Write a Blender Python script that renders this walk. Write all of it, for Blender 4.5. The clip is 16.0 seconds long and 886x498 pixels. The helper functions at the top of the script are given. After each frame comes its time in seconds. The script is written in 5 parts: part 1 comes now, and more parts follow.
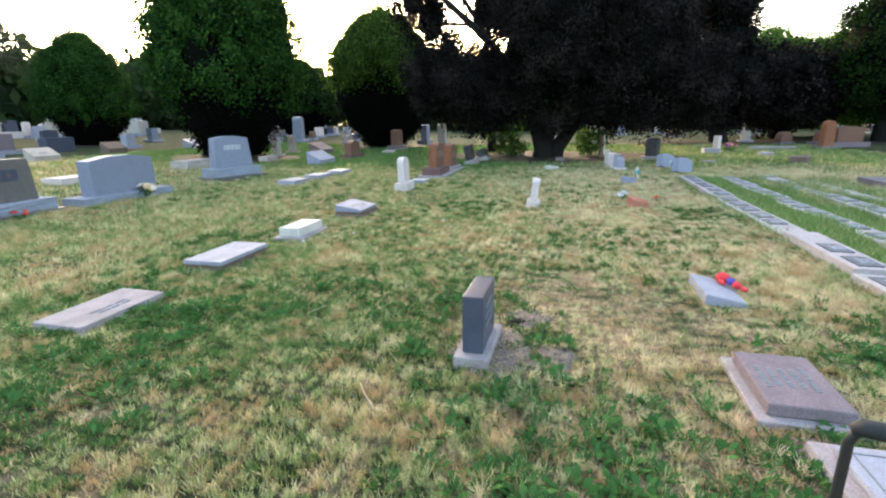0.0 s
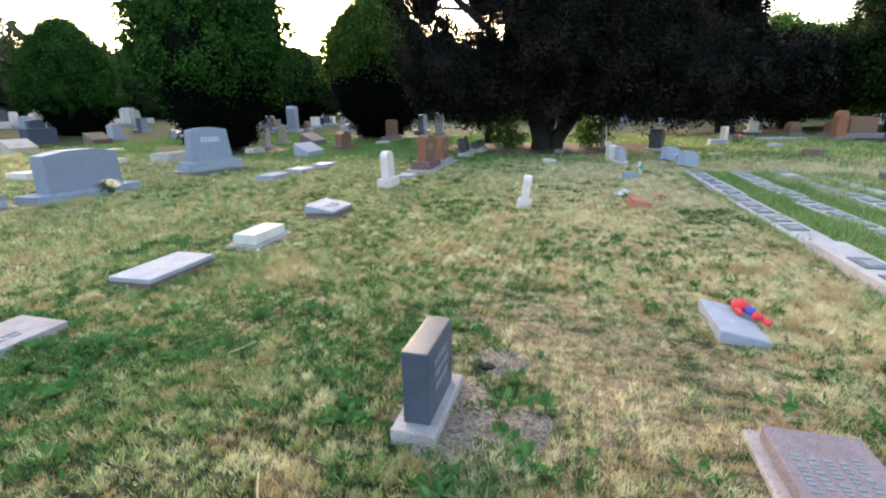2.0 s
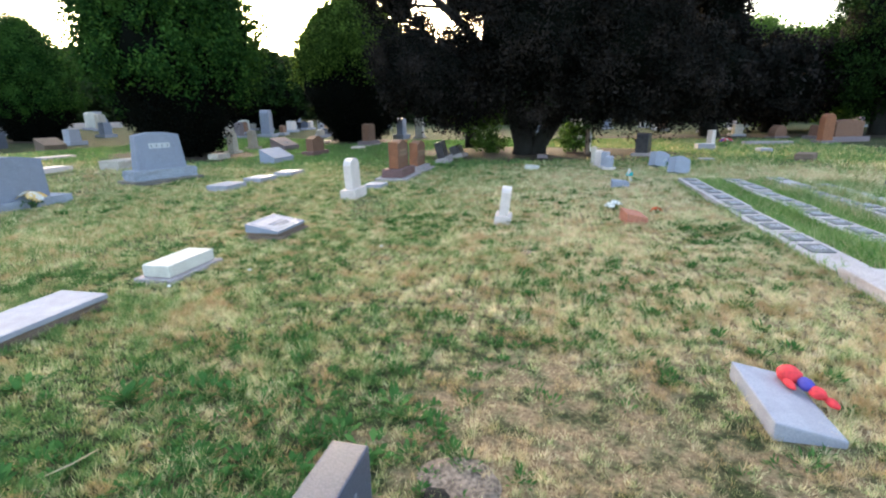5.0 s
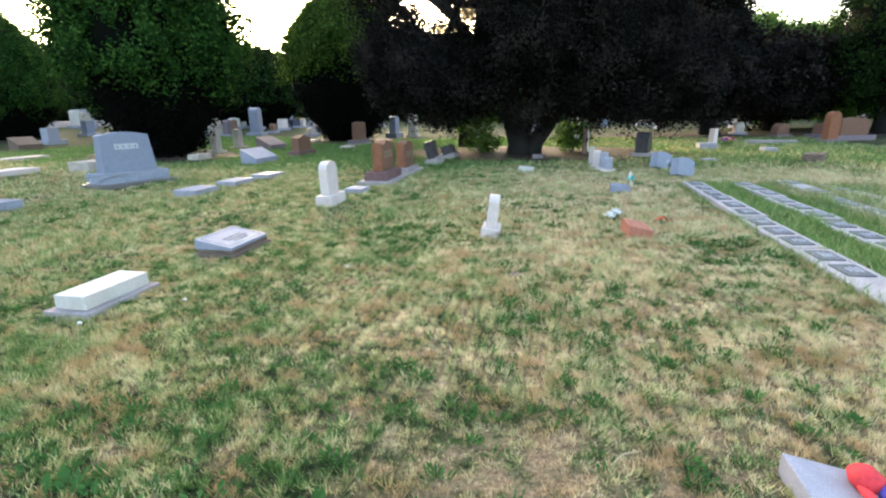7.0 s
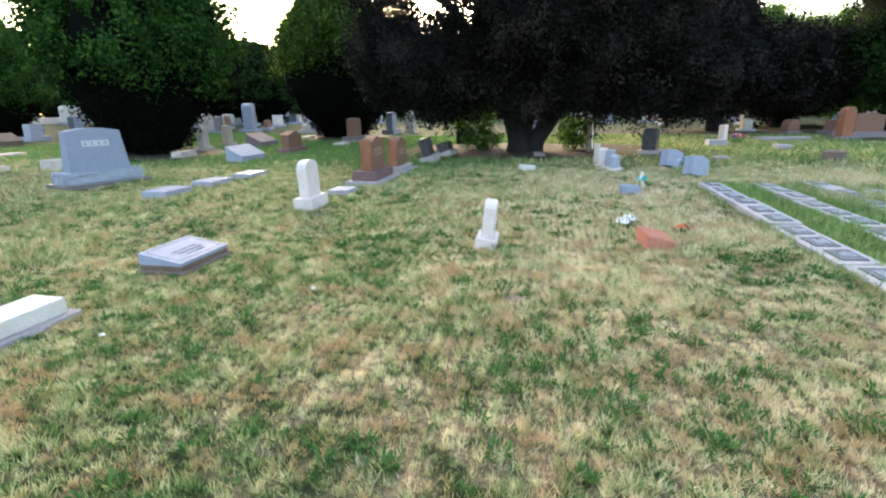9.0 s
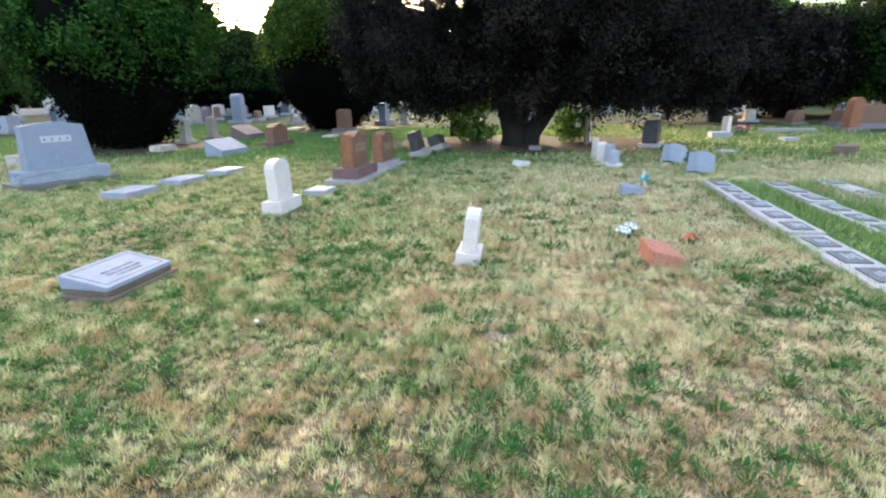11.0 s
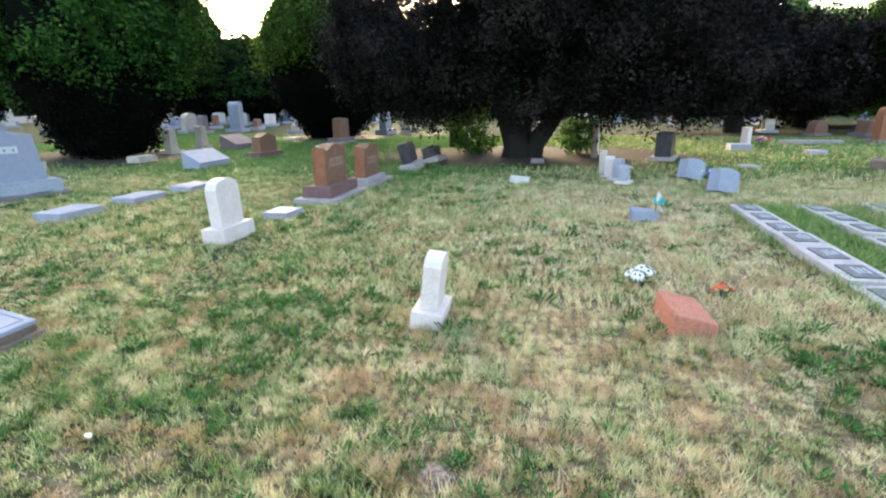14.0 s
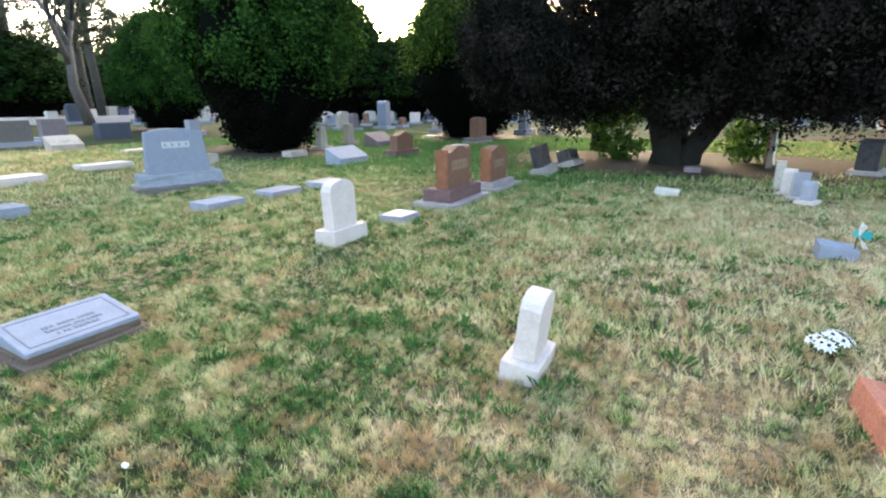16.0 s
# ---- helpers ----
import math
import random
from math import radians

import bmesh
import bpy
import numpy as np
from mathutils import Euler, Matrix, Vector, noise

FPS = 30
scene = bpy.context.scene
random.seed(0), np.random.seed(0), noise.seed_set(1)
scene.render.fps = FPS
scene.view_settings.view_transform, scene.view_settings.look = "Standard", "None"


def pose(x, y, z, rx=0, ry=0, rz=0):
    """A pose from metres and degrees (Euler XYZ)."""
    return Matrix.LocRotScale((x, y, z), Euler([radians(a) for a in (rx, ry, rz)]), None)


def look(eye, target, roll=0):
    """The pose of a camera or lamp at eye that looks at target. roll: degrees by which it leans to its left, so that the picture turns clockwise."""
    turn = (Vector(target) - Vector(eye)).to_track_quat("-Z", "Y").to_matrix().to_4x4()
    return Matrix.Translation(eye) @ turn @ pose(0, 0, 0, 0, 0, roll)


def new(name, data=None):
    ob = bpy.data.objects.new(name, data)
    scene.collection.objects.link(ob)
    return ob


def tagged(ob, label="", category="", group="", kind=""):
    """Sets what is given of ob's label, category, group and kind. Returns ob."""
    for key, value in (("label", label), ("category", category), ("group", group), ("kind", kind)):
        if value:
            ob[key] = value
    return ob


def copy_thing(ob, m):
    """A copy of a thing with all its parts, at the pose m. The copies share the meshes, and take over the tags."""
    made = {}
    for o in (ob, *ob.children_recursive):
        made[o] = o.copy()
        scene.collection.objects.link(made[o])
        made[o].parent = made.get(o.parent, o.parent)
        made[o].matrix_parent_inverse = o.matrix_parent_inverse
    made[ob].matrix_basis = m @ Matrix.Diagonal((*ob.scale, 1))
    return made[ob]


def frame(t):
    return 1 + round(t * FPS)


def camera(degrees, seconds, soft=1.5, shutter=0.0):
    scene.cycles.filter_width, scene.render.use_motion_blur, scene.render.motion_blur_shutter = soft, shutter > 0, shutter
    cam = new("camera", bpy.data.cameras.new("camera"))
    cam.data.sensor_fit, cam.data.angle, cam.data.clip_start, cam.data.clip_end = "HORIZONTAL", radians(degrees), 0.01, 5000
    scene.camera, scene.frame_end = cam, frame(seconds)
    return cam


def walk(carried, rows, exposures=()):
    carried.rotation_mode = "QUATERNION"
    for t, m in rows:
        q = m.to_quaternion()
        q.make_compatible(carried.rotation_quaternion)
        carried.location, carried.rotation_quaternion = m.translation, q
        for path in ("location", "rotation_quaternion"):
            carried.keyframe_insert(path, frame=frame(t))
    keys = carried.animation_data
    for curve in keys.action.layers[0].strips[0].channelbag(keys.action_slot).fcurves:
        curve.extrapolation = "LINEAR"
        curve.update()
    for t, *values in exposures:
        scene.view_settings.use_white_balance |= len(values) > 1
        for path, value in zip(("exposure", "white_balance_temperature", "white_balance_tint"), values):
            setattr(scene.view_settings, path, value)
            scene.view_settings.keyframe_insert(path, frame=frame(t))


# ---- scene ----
cam = camera(85.3, 16.0, soft=2.1)
METRES, EYE, TILT, LEAN, TURN = 6.2, 1.5, 0.0, -1.0, 14.5
ROWS = [
    (0.0, 0.0, 0.0, 0.0, -0.51, -14.93, 1.9),
    (0.5, 0.0104, 0.0326, 0.0027, -0.58, -15.07, 1.93),
    (1.0, 0.0268, 0.07, 0.0072, -0.58, -15.51, 1.93),
    (1.5, 0.0398, 0.0951, 0.0071, -0.41, -15.82, 1.97),
    (2.0, 0.0536, 0.1256, 0.0036, -0.22, -16.13, 1.91),
    (2.5, 0.0626, 0.1503, 0.0055, -0.3, -16.22, 1.9),
    (3.0, 0.0699, 0.1796, 0.0086, -0.88, -16.23, 1.87),
    (3.5, 0.074, 0.2022, 0.0053, -1.44, -16.09, 1.87),
    (4.0, 0.0772, 0.2341, -0.0023, -1.84, -15.72, 1.93),
    (6.5, 0.1227, 0.3827, -0.003, -2.26, -15.87, 1.94),
    (7.0, 0.1333, 0.4169, -0.0006, -2.41, -16.02, 1.96),
    (7.5, 0.1405, 0.445, 0.0015, -2.6, -16.12, 1.97),
    (8.0, 0.1466, 0.4774, -0.0026, -2.6, -16.03, 1.94),
    (8.5, 0.1518, 0.5066, -0.0092, -2.46, -16.07, 1.98),
    (9.0, 0.1593, 0.5471, -0.0096, -2.35, -16.38, 1.95),
    (11.5, 0.2112, 0.6833, -0.0016, -2.76, -17.63, 1.95),
    (12.0, 0.2245, 0.7131, -0.0028, -3.32, -17.58, 1.91),
    (12.5, 0.2346, 0.737, -0.0069, -3.52, -17.31, 1.9),
    (13.0, 0.2472, 0.7744, -0.0133, -3.35, -17.11, 1.92),
    (13.5, 0.258, 0.8066, -0.0117, -2.73, -16.86, 1.95),
    (14.0, 0.2724, 0.8401, -0.0041, -1.41, -16.58, 1.88),
    (14.5, 0.2834, 0.8636, -0.0027, 0.72, -16.38, 1.92),
    (15.0, 0.2929, 0.8915, -0.0055, 5.05, -16.18, 1.89),
    (15.5, 0.2975, 0.9157, -0.0064, 9.27, -16.2, 1.78),
    (16.0, 0.2998, 0.9427, -0.0005, 15.04, -16.21, 1.69),
]
walk(cam, [(t, pose(0, 0, EYE, TILT, LEAN, TURN) @ pose(METRES * x, METRES * y, METRES * z, 90 + pitch, roll, yaw)) for t, x, y, z, yaw, pitch, roll in ROWS],
     exposures=[(0.0, 2.92), (4.0, 2.98), (9.0, 3.15), (12.5, 3.32), (16.0, 3.25)])

# ---- world and light: dusk under a pale sky, the sun low behind the trees ----
SUN_EL, SUN_AZ = 12.0, -28.0
world = bpy.data.worlds.new("dusk")
scene.world = world
world.use_nodes = True
wn = world.node_tree
sky = wn.nodes.new("ShaderNodeTexSky")
sky.sky_type = "NISHITA"
sky.sun_disc = False
sky.sun_elevation, sky.sun_rotation = radians(SUN_EL), radians(SUN_AZ)
sky.air_density, sky.dust_density, sky.ozone_density = 1.0, 3.5, 0.46
wn.nodes["Background"].inputs["Strength"].default_value = 0.15
wn.links.new(sky.outputs[0], wn.nodes["Background"].inputs[0])
sun_data = bpy.data.lights.new("sun", "SUN")
sun_data.energy, sun_data.angle, sun_data.color = 0.22, radians(24), (1.0, 0.88, 0.74)
sun = new("sun", sun_data)
s_el, s_az = radians(SUN_EL + 4), radians(SUN_AZ)
s_dir = Vector((math.sin(s_az) * math.cos(s_el), math.cos(s_az) * math.cos(s_el), math.sin(s_el)))
sun.matrix_world = look(tuple(s_dir * 60), (0, 0, 0))


# ---- materials ----
def nodes_of(name):
    m = bpy.data.materials.new(name)
    m.use_nodes = True
    nt = m.node_tree
    return m, nt, nt.nodes["Principled BSDF"]


def add(nt, kind, **values):
    n = nt.nodes.new(kind)
    for k, v in values.items():
        n.inputs[k.replace("_", " ")].default_value = v
    return n


def ramp(nt, src, stops):
    r = nt.nodes.new("ShaderNodeValToRGB")
    e = r.color_ramp.elements
    while len(e) < len(stops):
        e.new(0.5)
    for el, (p, c) in zip(e, stops):
        el.position = p
        el.color = (*c, 1) if len(c) == 3 else c
    nt.links.new(src, r.inputs[0])
    return r.outputs[0]


def mix(nt, fac, a, b, blend="MIX"):
    n = nt.nodes.new("ShaderNodeMix")
    n.data_type = "RGBA"
    n.blend_type = blend
    for sock, v in ((n.inputs[0], fac), (n.inputs[6], a), (n.inputs[7], b)):
        if isinstance(v, (int, float)):
            sock.default_value = v
        elif isinstance(v, tuple):
            sock.default_value = (*v, 1)
        else:
            nt.links.new(v, sock)
    return n.outputs[2]


def noise_at(nt, co, scale, detail=4.0, rough=0.6):
    n = add(nt, "ShaderNodeTexNoise", Scale=scale, Detail=detail, Roughness=rough)
    nt.links.new(co, n.inputs["Vector"])
    return n.outputs["Fac"]


def stone(name, col, dirt, rough=0.6, grain=0.25, bump=0.15, stain=0.5, speckle=140.0):
    """Granite, marble or concrete: crystals, cloudy weathering and stains."""
    m, nt, b = nodes_of(name)
    co = nt.nodes.new("ShaderNodeTexCoord").outputs["Object"]
    fine, cloud, blot = noise_at(nt, co, speckle, 2), noise_at(nt, co, 9, 5), noise_at(nt, co, 2.6, 6, 0.7)
    dark, light = tuple(c * (1 - grain) for c in col), tuple(min(0.92, c * (1 + grain)) for c in col)
    base = ramp(nt, fine, [(0.35, dark), (0.5, col), (0.65, light)])
    base = mix(nt, ramp(nt, cloud, [(0.4, (0, 0, 0)), (0.75, (0.4, 0.4, 0.4))]), base, dirt)
    f = ramp(nt, blot, [(0.5, (0, 0, 0)), (0.68, (stain, stain, stain))])
    base = mix(nt, f, base, dirt)
    nt.links.new(base, b.inputs["Base Color"])
    b.inputs["Specular IOR Level"].default_value = 0.22
    nt.links.new(ramp(nt, cloud, [(0.3, (rough * 0.8,) * 3), (0.7, (min(1, rough * 1.25),) * 3)]), b.inputs["Roughness"])
    bp = add(nt, "ShaderNodeBump", Strength=bump, Distance=0.01)
    nt.links.new(mix(nt, 0.5, fine, cloud), bp.inputs["Height"])
    nt.links.new(bp.outputs[0], b.inputs["Normal"])
    return m


def plain(name, col, rough=0.6, metal=0.0, vary=0.25):
    m, nt, b = nodes_of(name)
    co = nt.nodes.new("ShaderNodeTexCoord").outputs["Object"]
    n = noise_at(nt, co, 30, 4)
    c = ramp(nt, n, [(0.3, tuple(v * (1 - vary) for v in col)), (0.7, tuple(min(1, v * (1 + vary)) for v in col))])
    nt.links.new(c, b.inputs["Base Color"])
    b.inputs["Roughness"].default_value, b.inputs["Metallic"].default_value = rough, metal
    return m


def dryness(nt):
    """How straw-coloured the turf is from place to place: 0 green, 1 dry."""
    geo = nt.nodes.new("ShaderNodeNewGeometry")
    pos = geo.outputs["Position"]
    big, mid, small = noise_at(nt, pos, 0.45, 3), noise_at(nt, pos, 1.7, 4), noise_at(nt, pos, 6.0, 3)
    sep = nt.nodes.new("ShaderNodeSeparateXYZ")
    nt.links.new(pos, sep.inputs[0])
    band = nt.nodes.new("ShaderNodeMapRange")
    band.interpolation_type = "SMOOTHSTEP"
    for k, v in ((1, -2.6), (2, 1.2), (3, 0.0), (4, 0.25)):
        band.inputs[k].default_value = v
    nt.links.new(sep.outputs[0], band.inputs[0])
    green = nt.nodes.new("ShaderNodeMapRange")
    green.interpolation_type = "SMOOTHSTEP"
    for k, v in ((1, 2.3), (2, 2.9), (3, 0.0), (4, -0.3)):
        green.inputs[k].default_value = v
    nt.links.new(sep.outputs[0], green.inputs[0])
    back = nt.nodes.new("ShaderNodeMapRange")
    back.interpolation_type = "SMOOTHSTEP"
    for k, v in ((1, 5.6), (2, 6.8), (3, 0.0), (4, 0.3)):
        back.inputs[k].default_value = v
    nt.links.new(sep.outputs[0], back.inputs[0])
    plot = nt.nodes.new("ShaderNodeMapRange")
    for k, v in ((1, 12.9), (2, 13.7), (3, 1.0), (4, 0.0)):
        plot.inputs[k].default_value = v
    nt.links.new(sep.outputs[1], plot.inputs[0])
    mid_lawn = nt.nodes.new("ShaderNodeMapRange")
    mid_lawn.interpolation_type = "SMOOTHSTEP"
    for k, v in ((1, 3.2), (2, 7.0), (3, 0.0), (4, 0.05)):
        mid_lawn.inputs[k].default_value = v
    nt.links.new(sep.outputs[1], mid_lawn.inputs[0])
    deep = nt.nodes.new("ShaderNodeMapRange")
    deep.interpolation_type = "SMOOTHSTEP"
    for k, v in ((1, 13.0), (2, 19.0), (3, 0.0), (4, -0.43)):
        deep.inputs[k].default_value = v
    nt.links.new(sep.outputs[1], deep.inputs[0])

    def op(kind, a, b):
        n = nt.nodes.new("ShaderNodeMath")
        n.operation = kind
        for s, v in zip(n.inputs, (a, b)):
            if isinstance(v, (int, float)):
                s.default_value = v
            else:
                nt.links.new(v, s)
        return n.outputs[0]

    total = op("ADD", op("MULTIPLY", big, 0.35), op("ADD", op("MULTIPLY", mid, 0.45), op("MULTIPLY", small, 0.85)))
    total = op("ADD", op("MULTIPLY", op("SUBTRACT", total, 0.825), 1.75), 0.37)
    total = op("ADD", op("ADD", total, op("ADD", band.outputs[0], mid_lawn.outputs[0])), op("ADD", deep.outputs[0], op("MULTIPLY", plot.outputs[0], op("ADD", green.outputs[0], back.outputs[0]))))
    return total, geo, pos, op


def turf_material():
    m, nt, b = nodes_of("turf")
    dry, geo, pos, op = dryness(nt)
    fine = noise_at(nt, pos, 45, 4, 0.7)
    c2 = mix(nt, 1.0, ramp(nt, dry, [(0.36, (0.06, 0.075, 0.03)), (0.52, (0.23, 0.20, 0.11)), (0.72, (0.40, 0.29, 0.18))]),
             ramp(nt, fine, [(0.32, (0.30, 0.27, 0.24)), (0.62, (1.0, 1.0, 1.0))]), "MULTIPLY")
    soil = ramp(nt, noise_at(nt, pos, 1.1, 5, 0.65), [(0.62, (0, 0, 0)), (0.72, (0.8, 0.8, 0.8))])
    c2 = mix(nt, soil, c2, (0.15, 0.108, 0.075))
    nt.links.new(c2, b.inputs["Base Color"])
    b.inputs["Roughness"].default_value = 0.95
    b.inputs["Specular IOR Level"].default_value = 0.15
    bp = add(nt, "ShaderNodeBump", Strength=0.9, Distance=0.05)
    nt.links.new(fine, bp.inputs["Height"])
    nt.links.new(bp.outputs[0], b.inputs["Normal"])
    return m


def leafy(nt, b, col, trans=0.35, gloss=0.04, rough=0.85):
    """Diffuse leaf that lets some light through."""
    out = nt.nodes["Material Output"]
    nt.links.new(col, b.inputs["Base Color"])
    b.inputs["Roughness"].default_value = rough
    b.inputs["Specular IOR Level"].default_value = gloss
    t = nt.nodes.new("ShaderNodeBsdfTranslucent")
    nt.links.new(col, t.inputs[0])
    mx = nt.nodes.new("ShaderNodeMixShader")
    mx.inputs[0].default_value = trans
    nt.links.new(b.outputs[0], mx.inputs[1])
    nt.links.new(t.outputs[0], mx.inputs[2])
    nt.links.new(mx.outputs[0], out.inputs[0])


def blade_material(lush=False):
    m, nt, b = nodes_of("grass_blades_lush" if lush else "grass_blades")
    dry, geo, pos, op = dryness(nt)
    rnd = geo.outputs["Random Per Island"]
    if lush:
        c = ramp(nt, rnd, [(0.0, (0.09, 0.20, 0.035)), (0.5, (0.17, 0.32, 0.07)), (0.8, (0.36, 0.40, 0.15)), (1.0, (0.58, 0.50, 0.28))])
    else:
        key = op("ADD", dry, op("MULTIPLY", op("SUBTRACT", rnd, 0.5), 0.5))
        c = ramp(nt, key, [(0.20, (0.10, 0.205, 0.055)), (0.38, (0.27, 0.34, 0.12)), (0.54, (0.55, 0.56, 0.30)), (0.74, (0.78, 0.67, 0.41)), (0.97, (0.90, 0.73, 0.51))])
        dead = op("MULTIPLY", ramp(nt, noise_at(nt, pos, 3.2, 5, 0.7), [(0.46, (0.0, 0.0, 0.0)), (0.61, (0.78, 0.78, 0.78))]),
                  ramp(nt, dry, [(0.22, (0.0, 0.0, 0.0)), (0.40, (1.0, 1.0, 1.0))]))
        c = mix(nt, dead, c, (0.48, 0.29, 0.15))
    leafy(nt, b, c, 0.4, 0.4, 0.5)
    return m


def foliage(name, a, b_, c, trans=0.3, tint=None):
    m, nt, b = nodes_of(name)
    geo = nt.nodes.new("ShaderNodeNewGeometry")
    col = ramp(nt, geo.outputs["Random Per Island"], [(0.0, a), (0.6, b_), (1.0, c)])
    patch = noise_at(nt, geo.outputs["Position"], 0.9, 3)
    col = mix(nt, ramp(nt, patch, [(0.35, (0.0, 0.0, 0.0)), (0.7, (0.6, 0.6, 0.6))]), col, b_)
    if tint:
        spray = noise_at(nt, geo.outputs["Position"], 1.1, 4, 0.6)
        col = mix(nt, ramp(nt, spray, [(0.48, (0.0, 0.0, 0.0)), (0.66, (0.8, 0.8, 0.8))]), col, tint)
    leafy(nt, b, col, trans)
    return m


def bark(name, a, b_):
    m, nt, b = nodes_of(name)
    co = nt.nodes.new("ShaderNodeTexCoord").outputs["Object"]
    mp = nt.nodes.new("ShaderNodeMapping")
    mp.inputs["Scale"].default_value = (6, 6, 1)
    nt.links.new(co, mp.inputs[0])
    n = noise_at(nt, mp.outputs[0], 3, 6, 0.7)
    nt.links.new(ramp(nt, n, [(0.35, a), (0.65, b_)]), b.inputs["Base Color"])
    b.inputs["Roughness"].default_value = 0.95
    bp = add(nt, "ShaderNodeBump", Strength=0.8, Distance=0.04)
    nt.links.new(n, bp.inputs["Height"])
    nt.links.new(bp.outputs[0], b.inputs["Normal"])
    return m


GREY = stone("blue_grey_granite", (0.22, 0.235, 0.305), (0.165, 0.17, 0.20), 0.5, 0.3, stain=0.15)
GREY_ROCK = stone("rock_faced_grey_granite", (0.29, 0.31, 0.37), (0.16, 0.155, 0.17), 0.85, 0.4, 0.6, 0.3)
SLATE = stone("dark_grey_granite", (0.062, 0.070, 0.10), (0.10, 0.105, 0.14), 0.35, 0.3, stain=0.3)
BLACK = stone("polished_black_granite", (0.045, 0.04, 0.045), (0.09, 0.08, 0.085), 0.3, 0.4, 0.05, 0.2)
BROWNISH = stone("dark_brown_granite", (0.13, 0.115, 0.11), (0.20, 0.18, 0.17), 0.4, 0.35, 0.1, 0.3)
WHITE = stone("white_marble", (0.63, 0.53, 0.50), (0.46, 0.37, 0.34), 0.65, 0.08, 0.2, 0.25, 60)
CREAM = stone("cream_marble", (0.58, 0.54, 0.49), (0.40, 0.35, 0.31), 0.7, 0.1, 0.2, 0.2, 60)
IVORY = stone("weathered_limestone", (0.46, 0.40, 0.35), (0.25, 0.21, 0.18), 0.85, 0.15, 0.4, 0.5, 50)
CONC = stone("weathered_concrete", (0.35, 0.30, 0.305), (0.21, 0.175, 0.165), 0.9, 0.2, 0.5, 0.5, 90)
KERB = stone("pinkish_concrete", (0.47, 0.405, 0.40), (0.28, 0.235, 0.22), 0.9, 0.2, 0.5, 0.45, 90)
MAUVE = stone("mauve_granite", (0.205, 0.16, 0.175), (0.14, 0.11, 0.115), 0.85, 0.3, 0.2, 0.3)
PALE = stone("pale_grey_marble", (0.31, 0.31, 0.365), (0.23, 0.22, 0.25), 0.6, 0.15, 0.2, 0.3)
LAV = stone("bluish_marble", (0.265, 0.28, 0.35), (0.20, 0.205, 0.25), 0.65, 0.15, 0.2, 0.3)
RED = stone("red_brown_granite", (0.19, 0.098, 0.066), (0.13, 0.075, 0.055), 0.65, 0.35, 0.15, 0.3)
RED_ROCK = stone("rock_faced_red_granite", (0.26, 0.105, 0.055), (0.14, 0.07, 0.05), 0.85, 0.35, 0.6, 0.35)
MAROON = stone("maroon_granite_base", (0.17, 0.095, 0.092), (0.11, 0.075, 0.075), 0.8, 0.3, 0.5, 0.35)
TERRA = stone("orange_sandstone", (0.42, 0.165, 0.11), (0.30, 0.13, 0.09), 0.9, 0.2, 0.4, 0.35, 60)
RUST = stone("rusty_stone_side", (0.17, 0.12, 0.095), (0.10, 0.075, 0.06), 0.95, 0.3, 0.6, 0.4)
PANEL = stone("frosted_panel", (0.43, 0.43, 0.47), (0.36, 0.36, 0.38), 0.8, 0.15, 0.1, 0.1)
TAN = stone("tan_frosted_panel", (0.27, 0.175, 0.12), (0.22, 0.14, 0.10), 0.8, 0.2, 0.1, 0.1)
ENGRAVE = stone("engraved_lettering", (0.20, 0.205, 0.23), (0.13, 0.13, 0.14), 0.9, 0.2, 0.2, 0.1)
PLAQUE = stone("grey_plaque", (0.12, 0.117, 0.13), (0.075, 0.075, 0.08), 0.5, 0.3, 0.2, 0.3)
SOIL = stone("bare_soil", (0.19, 0.145, 0.115), (0.09, 0.065, 0.048), 1.0, 0.55, 1.0, 0.4, 45)
HOLE = plain("burrow_shade", (0.004, 0.003, 0.002), 1.0)
TURF = turf_material()
BLADE, LUSH = blade_material(), blade_material(True)
WEED = foliage("broad_weed_leaves", (0.035, 0.095, 0.025), (0.062, 0.155, 0.042), (0.12, 0.235, 0.065), 0.3)
ARBOR = foliage("arborvitae_foliage", (0.004, 0.014, 0.004), (0.016, 0.05, 0.011), (0.078, 0.16, 0.03), 0.25, (0.045, 0.105, 0.02))
ARBOR_Y = foliage("yellow_green_foliage", (0.015, 0.03, 0.006), (0.05, 0.095, 0.017), (0.16, 0.25, 0.045), 0.4)
# Juniper leaves far darker than real: the crown's shade is put into the colour.
JUNIPER = foliage("shade_toned_juniper_foliage", (0.003, 0.0035, 0.003), (0.007, 0.0072, 0.0064), (0.018, 0.016, 0.014), 0.05, (0.043, 0.034, 0.032))
BROADLEAF = foliage("broadleaf_foliage", (0.035, 0.08, 0.018), (0.075, 0.15, 0.03), (0.14, 0.23, 0.05), 0.4)
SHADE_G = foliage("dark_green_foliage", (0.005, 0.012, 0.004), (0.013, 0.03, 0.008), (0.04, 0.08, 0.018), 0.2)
WOODS = foliage("far_woods_foliage", (0.015, 0.026, 0.013), (0.03, 0.05, 0.02), (0.06, 0.085, 0.035), 0.3)
# Near-black inner leaves: the shade inside and under crowns is put into the colour.
CROWN_SHADE = foliage("crown_shade_foliage", (0.002, 0.0025, 0.002), (0.003, 0.004, 0.003), (0.004, 0.005, 0.004), 0.0)
PINE = foliage("pine_needles", (0.035, 0.055, 0.04), (0.06, 0.075, 0.055), (0.09, 0.10, 0.08), 0.2)
# Bark set well below its real tone; shade on trunks is put into it.
BARK = bark("shade_darkened_bark", (0.005, 0.0045, 0.004), (0.014, 0.012, 0.011))
BARK_G = bark("grey_bark", (0.05, 0.043, 0.04), (0.11, 0.095, 0.09))
